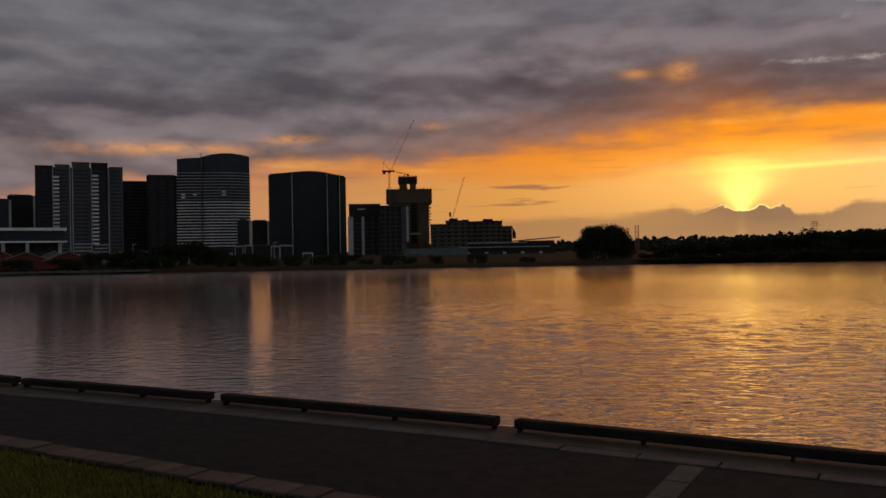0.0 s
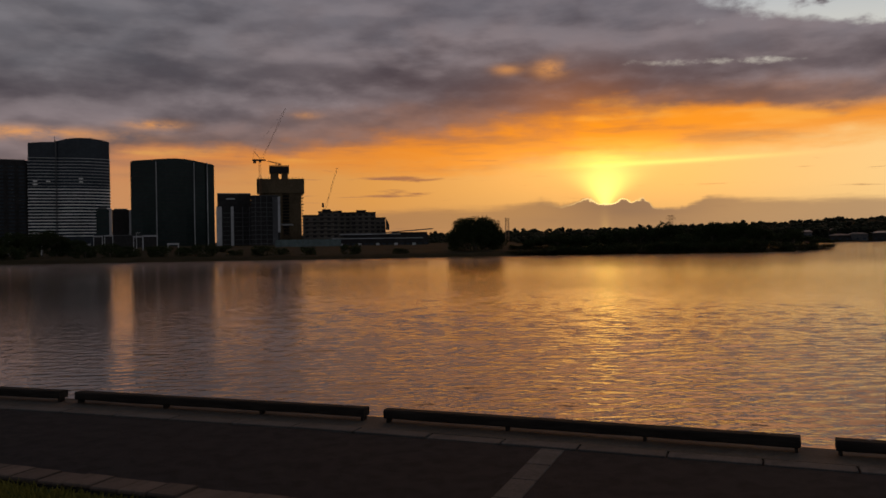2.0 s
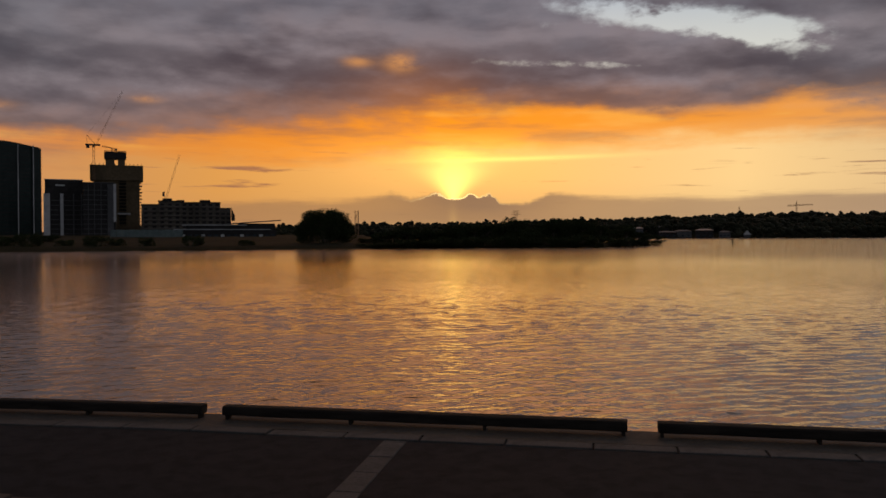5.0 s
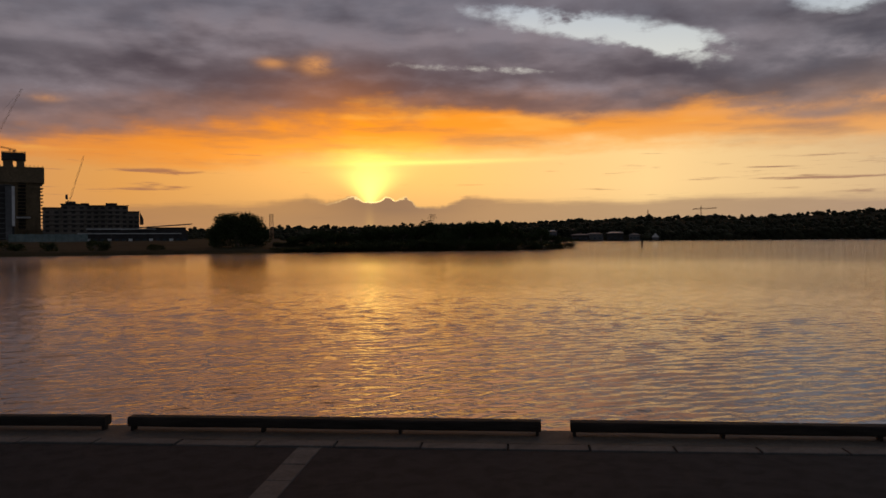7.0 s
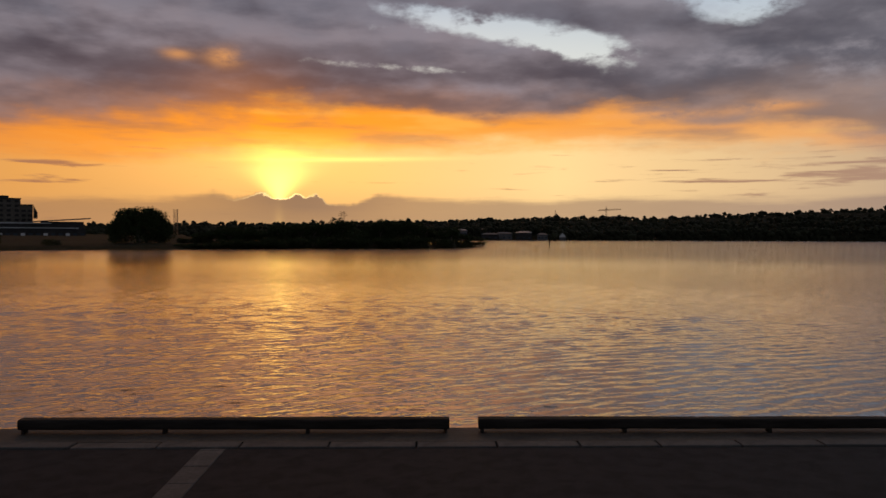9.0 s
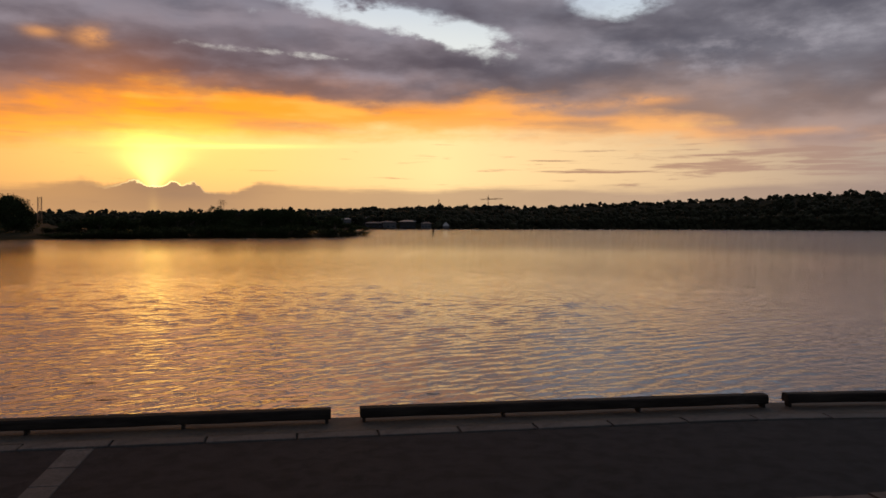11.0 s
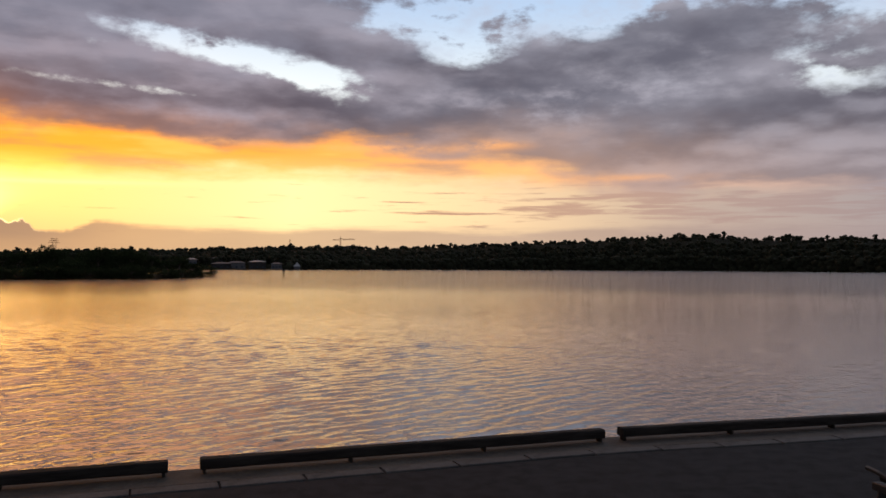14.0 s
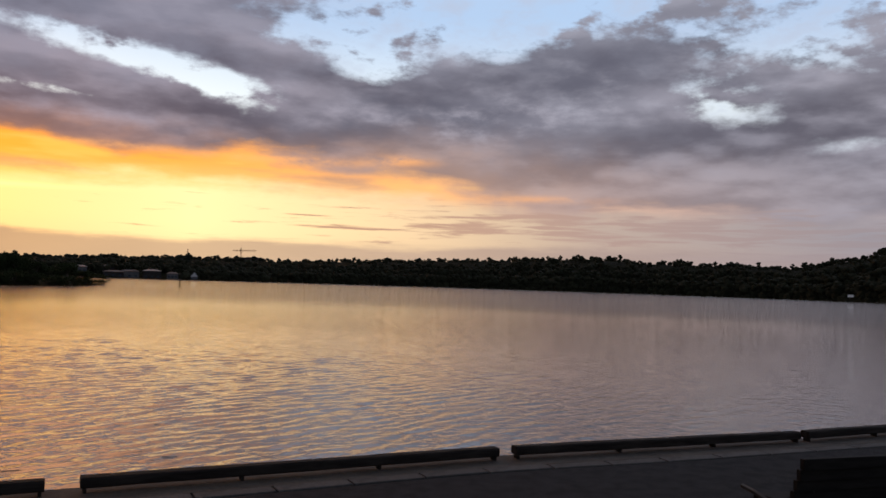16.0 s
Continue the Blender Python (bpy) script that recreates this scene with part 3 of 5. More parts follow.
def build_lawn():
    verts, faces = [], []
    xs, ys = np.concatenate([[-4000, -400, -60], np.arange(-20, 21, 0.5), [60, 400, 4000]]), np.concatenate([np.arange(4.08, 0.0, -0.25), [-3, -10, -60, -400, -4000]])
    for x in xs:
        for y in ys:
            bump = 0.02 * noise.noise(Vector((x * 1.3, y * 1.3, 2.0)))
            verts.append((x, y, -0.035 + (bump if y < 4.0 else 0.0)))
    m = len(ys)
    for i in range(len(xs) - 1):
        for j in range(m - 1):
            faces.append((i * m + j, i * m + j + 1, (i + 1) * m + j + 1, (i + 1) * m + j))
    lawn = tagged(sheet_object("lawn", verts, faces, M_LAWN, smooth=True), "mown lawn beside the footpath", "lawn", kind="structure")
    rng = random.Random(8)
    v, f = blades(rng, 26000, -8.0, -2.2, 3.0, 4.06, -0.04, 0.05)
    tagged(sheet_object("grass", v, f, M_GRASS), "short dark green grass blades on the lawn", "grass", kind="stuff")
    return lawn


build_water()
build_ground()
PATHWAY, SEA_WALL = build_promenade()
build_lawn()


# ---- buildings on the far side ----
def begin(name, az_l, az_r, far, label, category="building", group=""):
    """An Empty on the ground at a bearing, facing the river, and its width in metres."""
    mid = (az_l + az_r) / 2
    wide = 2 * far * math.tan(radians(az_l - az_r) / 2)
    return thing(name, spot(mid, far, -0.3), mid, label, category, group), wide


def grown(plan, by):
    """A plan pushed out from its middle."""
    cx, cy = sum(p[0] for p in plan) / len(plan), sum(p[1] for p in plan) / len(plan)
    out = []
    for x, y in plan:
        d = math.hypot(x - cx, y - cy)
        out.append((x + (x - cx) / d * by, y + (y - cy) / d * by))
    return out


def storeys(ob, plan, z0, z1, step, out, thick, material, name="floor_band", label=""):
    """One thin slab for each floor, standing out past the glass."""
    z = z0
    while z < z1:
        part(name, prism(bmesh.new(), grown(plan, out), z, z + thick), material, ob, label)
        z += step


def at_x(az, mid, far):
    return far * math.tan(radians(mid - az))


def build_twin_slab_tower():
    far, l, r = 760, 56.75, 51.54
    ob, w = begin("apartment_tower", l, r, far, "grey apartment tower of tall slabs with white balcony stacks")
    mid = (l + r) / 2
    X = lambda a: at_x(a, mid, far)
    H = lambda e: rise(e, far) + 0.3
    for a0, a1, e, y in ((56.75, 55.72, 6.03, 3), (55.60, 54.76, 6.1, 1), (54.60, 53.55, 6.27, 0), (53.45, 52.46, 6.27, 0.6), (52.36, 51.54, 6.04, 3)):
        slab = part("wall", prism(bmesh.new(), [(X(a0), y), (X(a1), y), (X(a1), y + 22), (X(a0), y + 22)], 0, H(e)), M_WALL_DARK if a0 in (53.45, 56.75) else M_WALL_GREY, ob)
        part("parapet", prism(bmesh.new(), [(X(a0) - 0.15, y - 0.15), (X(a1) + 0.15, y - 0.15), (X(a1) + 0.15, y + 22.15), (X(a0) - 0.15, y + 22.15)], H(e), H(e) + 0.5), M_WALL_GREY, slab)
        # faint window bays
        for k in range(23):
            z = 6 + k * 3.25
            if z < H(e) - 4:
                part("window", box(bmesh.new(), X(a0) + 1.2, X(a1) - 1.2, y - 0.12, y + 0.05, z, z + 1.7), M_GLASS_BLUE, slab)
    part("inner_wall", box(bmesh.new(), X(56.7), X(51.6), 5, 20, 0, H(5.98)), M_WALL_DARK, ob)
    for a in (55.72, 54.72, 54.58, 53.46, 52.42):
        part("fin", box(bmesh.new(), X(a) - 0.35, X(a) + 0.45, -0.6, 3, 4, H(6.0)), M_PALE, ob, "pale vertical wall edge")
    for a0, a1, e0, e1 in ((55.69, 55.35, 2.1, 5.5), (53.40, 53.02, 1.0, 5.55)):
        z = H(e0)
        while z < H(e1):
            part("balcony", box(bmesh.new(), X(a0), X(a1), -1.5, 0.5, z, z + 1.35), M_WHITE, ob, "white balcony front")
            z += 3.25
    for k in range(4):
        part("balcony", box(bmesh.new(), X(54.5), X(53.5), -1.2, 1, 6 + 3.0 * k, 7.0 + 3.0 * k), M_PALE, ob, "pale balcony front")
        part("balcony", box(bmesh.new(), X(53.3), X(52.5), -1.2, 1, 5 + 3.0 * k, 6.0 + 3.0 * k), M_PALE, ob, "pale balcony front")


def build_banded_tower():
    far, l, r = 790, 48.15, 43.36
    ob, w = begin("apartment_tower", l, r, far, "tall dark blue glass tower with pale floor bands")
    mid = (l + r) / 2
    X = lambda a: at_x(a, mid, far)
    H = lambda e: rise(e, far) + 0.3
    left = [(X(48.15), 4), (X(47.4), 1.5), (X(46.55), 1.0), (X(46.55), 26), (X(48.15), 26)]
    right = [(X(46.55), 1.2), (X(45.9), -1.5), (X(45.2), -3.0), (X(44.5), -2.4), (X(43.8), 0.5), (X(43.36), 4), (X(43.36), 26), (X(46.55), 26)]
    part("tower_body", prism(bmesh.new(), left, 0, [H(6.70), H(6.76), H(6.80), H(6.8), H(6.7)]), M_GLASS_BLUE, ob)
    part("tower_body", prism(bmesh.new(), right, 0, [H(6.82), H(7.0), H(7.08), H(7.08), H(7.0), H(6.92), H(6.92), H(6.82)]), M_GLASS_BLUE, ob)
    part("shaft", box(bmesh.new(), X(46.58), X(46.50), -1.0, 4, 0, H(6.84)), M_WALL_GREY, ob)
    storey = (H(5.75) - H(0.75)) / 25
    for plan in (left, right):
        for k in range(26):
            z = H(0.75) + k * storey
            strong = k < 16
            part("floor_band", prism(bmesh.new(), grown(plan, 0.7), z, z + (0.85 if strong else 0.5)), M_WHITE if strong else M_PALE, ob, "pale floor band" if strong else "")
    for a, k in ((47.75, 16), (47.75, 17), (47.0, 17), (45.1, 18), (45.1, 17)):
        z = H(0.75) + k * storey
        part("balcony", box(bmesh.new(), X(a + 0.12), X(a - 0.12), -4.4, 0, z + 1.0, z + 2.0), M_WHITE, ob, "white balcony front")
    part("mast", rod(bmesh.new(), (X(46.6), 3, H(6.8)), (X(46.6), 3, H(7.15)), 0.25), M_BLACK, ob)


def build_curved_tower():
    far, l, r = 700, 42.13, 36.74
    ob, w = begin("office_tower", l, r, far, "dark green glass tower with a curved front")
    mid = (l + r) / 2
    X = lambda a: at_x(a, mid, far)
    H = lambda e: rise(e, far) + 0.3
    plan = [(X(42.13), 8), (X(41.4), 4.5), (X(40.52), 2.0), (X(39.9), 0.6), (X(39.2), 0.0), (X(38.6), 0.4), (X(38.08), 1.4), (X(37.4), 4.0), (X(36.74), 8), (X(36.74), 30), (X(42.13), 30)]
    tops = [5.72, 5.76, 5.81, 5.86, 5.88, 5.85, 5.78, 5.66, 5.57, 5.57, 5.72]
    part("tower_body", prism(bmesh.new(), plan, 0, [H(e) for e in tops]), M_GLASS_GREEN, ob)
    storeys(ob, plan, 4, H(5.5), 3.1, 0.35, 0.45, M_WALL_DARK)
    for a, y in ((40.50, 1.6), (38.07, 1.0), (37.2, 4.4)):
        part("fin", box(bmesh.new(), X(a) - 0.34, X(a) + 0.34, y - 1.2, y + 2, 0, H(5.72)), M_PALE, ob, "pale vertical wall edge")
    part("roof_screen", prism(bmesh.new(), grown(plan, -1.0), H(5.6), [H(e) + 0.8 for e in tops]), M_WALL_DARK, ob)


def build_low_blocks():
    # a plain dark tower behind the banded one, and its stepped neighbour
    far = 800
    ob, w = begin("apartment_tower", 50.08, 48.10, far, "plain dark tower between two taller ones")
    h = rise(5.54, far) + 0.3
    body = part("tower_body", prism(bmesh.new(), [(-w / 2, 0), (w / 2, 0), (w / 2, 22), (-w / 2, 22)], 0, h), M_WALL_DARK, ob)
    for k in range(22):
        for x in (-0.30, 0.0, 0.30):
            part("window", box(bmesh.new(), x * w - 2.4, x * w + 2.4, -0.1, 0.1, 6 + k * 3.2, 7.6 + k * 3.2), M_GLASS_BLUE, body)
    part("parapet", box(bmesh.new(), -w / 2 + 1, w / 2 - 3, 2, 18, h, h + 1.0), M_WALL_GREY, ob)
    far = 830
    ob, w = begin("apartment_tower", 51.55, 50.10, far, "dark tower with open balcony slabs stepping out")
    h = rise(5.16, far) + 0.3
    part("tower_body", prism(bmesh.new(), [(-w / 2, 0), (w / 2 + 0.5, 0), (w / 2 + 0.5, 20), (-w / 2, 20)], 0, h), M_WALL_DARK, ob)
    for k in range(22):
        z = h - 1 - k * 3.2
        part("balcony", box(bmesh.new(), -w / 2 + 5, w / 2 + 1.0, -1.5, 14, z, z + 0.6), M_WALL_GREY, ob)
    # low dark glass annexes beside the banded tower
    for a0, a1, e, far, mat, label in ((44.23, 43.30, 2.54, 640, M_GLASS_GREEN, "low dark glass annex with a pale corner column"), (43.26, 42.10, 2.48, 760, M_WALL_DARK, "low dark block between two towers"), (60.5, 58.1, 3.82, 800, M_GLASS_BLUE, "mid-rise glass block with pale corners"), (58.3, 56.74, 4.10, 830, M_WALL_DARK, "dark mid-rise block behind a white-roofed hall")):
        ob, w = begin("office_block", a0, a1, far, label)
        h = rise(e, far) + 0.3
        body = part("wall", prism(bmesh.new(), [(-w / 2, 0), (w / 2, 0), (w / 2, 18), (-w / 2, 18)], 0, h), mat, ob)
        for k in range(int(h / 3.3) - 1):
            part("floor_band", box(bmesh.new(), -w / 2 - 0.1, w / 2 + 0.1, -0.2, 18.1, 4 + k * 3.3, 4.35 + k * 3.3), M_WALL_DARK, ob)
        part("roof", box(bmesh.new(), -w / 2 + 1.5, w / 2 - 3, 3, 14, h, h + 1.2), M_WALL_GREY, ob)
        part("column", box(bmesh.new(), w / 2 - 1.6, w / 2 + 0.3, -0.5, 2, 0, h), M_PALE, ob, "pale corner column")
    # two dark office blocks with white columns
    far = 620
    ob, w = begin("office_block", 36.62, 34.36, far, "dark office block with white columns up its front")
    h, h2 = rise(3.58, far) + 0.3, rise(2.70, far) + 0.3
    part("lower_wall", prism(bmesh.new(), [(-w / 2, 0), (w / 2, 0), (w / 2, 24), (-w / 2, 24)], 0, h2), M_WALL_DARK, ob)
    part("upper_wall", prism(bmesh.new(), [(-w / 2 + 0.4, 1), (w / 2, 1), (w / 2, 24), (-w / 2 + 0.4, 24)], h2, h), M_WALL_DARK, ob)
    part("parapet", box(bmesh.new(), -w / 2 + 0.2, w / 2, 0.6, 24, h, h + 0.5), M_PALE, ob)
    part("sign_panel", box(bmesh.new(), -w / 2 + 7, -w / 2 + 13, 0.7, 1.1, h - 4.2, h - 3.2), M_PALE, ob)
    for x, t in ((-w / 2 + 1.6, 2.0), (-w / 2 + 11, 1.0), (w / 2 - 6, 0.4), (w / 2 - 1.0, 0.4)):
        part("column", box(bmesh.new(), x - t, x + t, -0.8, 1, 0, h2), M_PALE if t > 0.5 else M_WALL_GREY, ob, "white column" if t > 0.5 else "")
    for k in range(8):
        part("floor_band", box(bmesh.new(), -w / 2 + 3, w / 2, -0.25, 0.3, 3 + k * 3.3, 3.4 + k * 3.3), M_WALL_GREY, ob)
    far = 600
    ob, w = begin("office_block", 34.36, 32.40, far, "dark office block with a pale end wall")
    h = rise(3.44, far) + 0.3
    part("wall", prism(bmesh.new(), [(-w / 2, 0), (w / 2, 0), (w / 2, 20), (-w / 2, 20)], 0, h), M_WALL_DARK, ob)
    part("end_wall", box(bmesh.new(), w / 2 - 5.2, w / 2 - 1.4, -0.6, 20, 0, h - 0.6), M_WALL_GREY, ob)
    part("corner_strip", box(bmesh.new(), w / 2 - 1.4, w / 2 + 0.3, -0.7, 20, h * 0.3, h - 0.6), M_PALE, ob, "pale corner strip")
    for k in range(10):
        part("floor_band", box(bmesh.new(), -w / 2 - 0.1, w / 2 - 5.4, -0.2, 0.3, 3 + k * 3.3, 3.4 + k * 3.3), M_WALL_GREY, ob)
    for x in (-7, -3.2, 1.0):
        part("fin", box(bmesh.new(), x - 0.2, x + 0.2, -0.5, 0.4, 0, h), M_WALL_GREY, ob)
    part("parapet", box(bmesh.new(), -w / 2, w / 2 - 1, 0.4, 19, h, h + 0.4), M_WALL_GREY, ob)


def build_unfinished_tower():
    far, l, r = 850, 33.94, 30.69
    ob, w = begin("unfinished_tower", l, r, far, "unfinished concrete tower with a wide screened top")
    mid = (l + r) / 2
    X = lambda a: at_x(a, mid, far)
    H = lambda e: rise(e, far) + 0.3
    part("core", box(bmesh.new(), X(33.7), X(32.2), 2, 22, 0, H(3.7)), M_WALL_BROWN, ob)
    part("core", box(bmesh.new(), X(31.75), X(30.92), 2, 22, 0, H(3.7)), M_WALL_BROWN, ob)
    part("recess", box(bmesh.new(), X(32.2), X(31.75), 6, 22, 0, H(3.7)), M_WALL_DARK, ob)
    k, z = 0, 6.0
    while z < H(3.62):
        part("floor_slab", box(bmesh.new(), X(33.75), X(30.75 + 0.05 * (k % 2)), 1, 23, z, z + 0.5), M_WALL_BROWN, ob)
        z, k = z + 3.2, k + 1
    part("safety_screen", prism(bmesh.new(), [(X(33.94), 0), (X(30.69), 0), (X(30.69), 25), (X(33.94), 25)], H(3.63), H(4.62)), M_WALL_BROWN, ob, "brown screen round the top floors")
    for q in range(14):
        x = X(33.94) + (q + 0.5) * w / 14
        part("post", box(bmesh.new(), x - 0.25, x + 0.25, -0.4, 0.2, H(3.63), H(4.72)), M_WALL_BROWN, ob)
    for a0, a1 in ((33.0, 32.45), (32.25, 31.80)):
        part("core", box(bmesh.new(), X(a0), X(a1), 6, 18, H(4.6), H(5.1)), M_WALL_BROWN, ob)
    part("form_deck", box(bmesh.new(), X(33.08), X(31.72), 4, 20, H(5.06), H(5.52)), M_WALL_DARK, ob, "dark climbing formwork deck")
    part("rail", box(bmesh.new(), X(33.08), X(31.72), 4, 4.2, H(5.54), H(5.58)), M_STEEL, ob)
    far2 = 640
    ob, w = begin("site_block", 32.35, 30.8, far2, "low unfinished concrete block at a building site")
    part("wall", box(bmesh.new(), -w / 2, w / 2, 0, 14, 0, rise(0.7, far2)), M_WALL_BROWN, ob)
    for x in (-0.45, -0.1, 0.25):
        part("pier", box(bmesh.new(), x * w - 0.5, x * w + 0.9, 0, 10, 0, rise(1.5, far2)), M_WALL_BROWN, ob)
    part("roof_slab", box(bmesh.new(), -w * 0.46, w * 0.05, -0.5, 14, rise(1.42, far2), rise(1.52, far2)), M_PALE, ob)


def truss(bm, p, q, wide, bays, r=0.12):
    """A lattice boom of four chords with braces."""
    p, q = Vector(p), Vector(q)
    d = (q - p).normalized()
    a = d.cross(Vector((0, 1, 0.01))).normalized() * wide / 2
    b = d.cross(a).normalized() * wide / 2
    corners = [a + b, a - b, -a - b, b - a]
    for c in corners:
        rod(bm, p + c, q + c, r, r, 4)
    for k in range(bays):
        s, e = p.lerp(q, k / bays), p.lerp(q, (k + 1) / bays)
        for n in range(4):
            rod(bm, s + corners[n], e + corners[(n + 1) % 4], r * 0.6, r * 0.6, 3)
    return bm


def build_cranes():
    far = 850
    mid = 33.7
    X = lambda a: at_x(a, mid, far)
    H = lambda e: rise(e, far) + 0.3
    ob = thing("tower_crane", spot(mid, far, -0.3), mid, "luffing tower crane over an unfinished tower", "crane")
    part("mast", truss(bmesh.new(), (0, -2, 0), (0, -2, H(5.75)), 1.8, 40, 0.16), M_STEEL, ob)
    part("cab", box(bmesh.new(), -1.2, 1.2, -3.2, -0.8, H(5.72), H(5.9)), M_BLACK, ob)
    part("machine_deck", box(bmesh.new(), X(34.2), X(33.3), -3, -1, H(5.82), H(5.93)), M_BLACK, ob)
    part("counterweight", box(bmesh.new(), X(34.15), X(33.95), -3.2, -0.8, H(5.66), H(5.84)), M_BLACK, ob)
    part("jib", truss(bmesh.new(), (X(33.55), -2, H(5.93)), (X(31.9), -2, H(9.42)), 1.1, 34, 0.06), M_STEEL, ob, "long raised lattice jib")
    part("a_frame", rod(rod(bmesh.new(), (X(33.6), -2, H(5.9)), (X(34.1), -2, H(6.5)), 0.22), (X(34.1), -2, H(6.5)), (X(34.1), -2, H(5.9)), 0.15), M_STEEL, ob)
    part("stay_rope", rod(bmesh.new(), (X(34.1), -2, H(6.5)), (X(31.9), -2, H(9.42)), 0.05, 0.05, 4), M_BLACK, ob)
    mid = 32.6
    ob = thing("site_crane", spot(mid, far + 8, rise(5.5, far) + 0.2), mid, "small crane on the roof of an unfinished tower", "crane")
    part("mast", rod(bmesh.new(), (0, 0, 0), (0, 0, 3.6), 0.5, 0.5, 4), M_STEEL, ob)
    part("jib", truss(bmesh.new(), (5.5, 0, 2.6), (-9, 0, 5.6), 0.9, 12, 0.14), M_STEEL, ob)
    part("counterweight", box(bmesh.new(), 2.2, 4.6, -0.8, 0.8, 1.2, 2.8), M_BLACK, ob)
    far, mid = 660, 29.3
    ob = thing("tower_crane", spot(mid, far, -0.3), mid, "slender luffing crane behind an apartment block", "crane")
    part("mast", truss(bmesh.new(), (0, 0, 0), (0, 0, rise(2.4, far)), 1.4, 18, 0.14), M_STEEL, ob)
    part("jib", truss(bmesh.new(), (0, 0, rise(2.4, far)), (at_x(28.39, mid, far), 0, rise(5.42, far)), 0.9, 24, 0.07), M_STEEL, ob)
    part("counterweight", box(bmesh.new(), -2.2, -0.6, -1, 1, rise(2.65, far), rise(2.95, far)), M_BLACK, ob)
    part("a_frame", rod(bmesh.new(), (0, 0, rise(2.4, far)), (-1.4, 0, rise(2.9, far)), 0.15), M_STEEL, ob)
    # across the water, over the woods
    far, mid = 1250, -13.3
    ob = thing("tower_crane", spot(mid, far, 4), mid, "hammerhead tower crane above far trees", "crane")
    part("mast", truss(bmesh.new(), (0, 0, 0), (0, 0, rise(2.0, far) - 4), 1.8, 20, 0.22), M_STEEL, ob)
    part("jib", truss(bmesh.new(), (at_x(-12.75, mid, far), 0, rise(1.86, far) - 4), (at_x(-14.3, mid, far), 0, rise(1.92, far) - 4), 1.4, 16, 0.2), M_STEEL, ob)
    part("tower_head", rod(bmesh.new(), (0, 0, rise(1.9, far) - 4), (0, 0, rise(2.15, far) - 4), 0.5, 0.2, 4), M_STEEL, ob)
    ob, w = begin("apartment_block", -13.4, -14.9, 1240, "flat-roofed block among far trees")
    part("wall", box(bmesh.new(), -w / 2, w / 2, 0, 16, 0, rise(1.42, 1240)), M_WALL_DARK, ob)
    part("roof", box(bmesh.new(), -w / 3, w / 4, 2, 12, rise(1.42, 1240), rise(1.47, 1240)), M_WALL_GREY, ob)
    # radio mast and power pylon
    for az, far, e, wide, name, label in ((16.44, 620, 1.72, 2.6, "lattice_mast", "lattice mast behind the spit"), (5.2, 1100, 1.68, 4.5, "power_pylon", "power pylon above far trees"), (-9.8, 1150, 1.85, 0.9, "radio_mast", "thin mast above far trees")):
        ob = thing(name, spot(az, far, 0), az, label, "mast")
        top = rise(e, far)
        part("lattice", truss(bmesh.new(), (0, 0, 0), (0, 0, top), wide, 14, 0.22), M_STEEL, ob)
        if name == "power_pylon":
            for k, h in enumerate((0.0, 2.4, 4.8)):
                part("cross_arm", box(bmesh.new(), -6.5 + k, 6.5 - k, -0.3, 0.3, top - 5 + h, top - 4.6 + h), M_STEEL, ob)


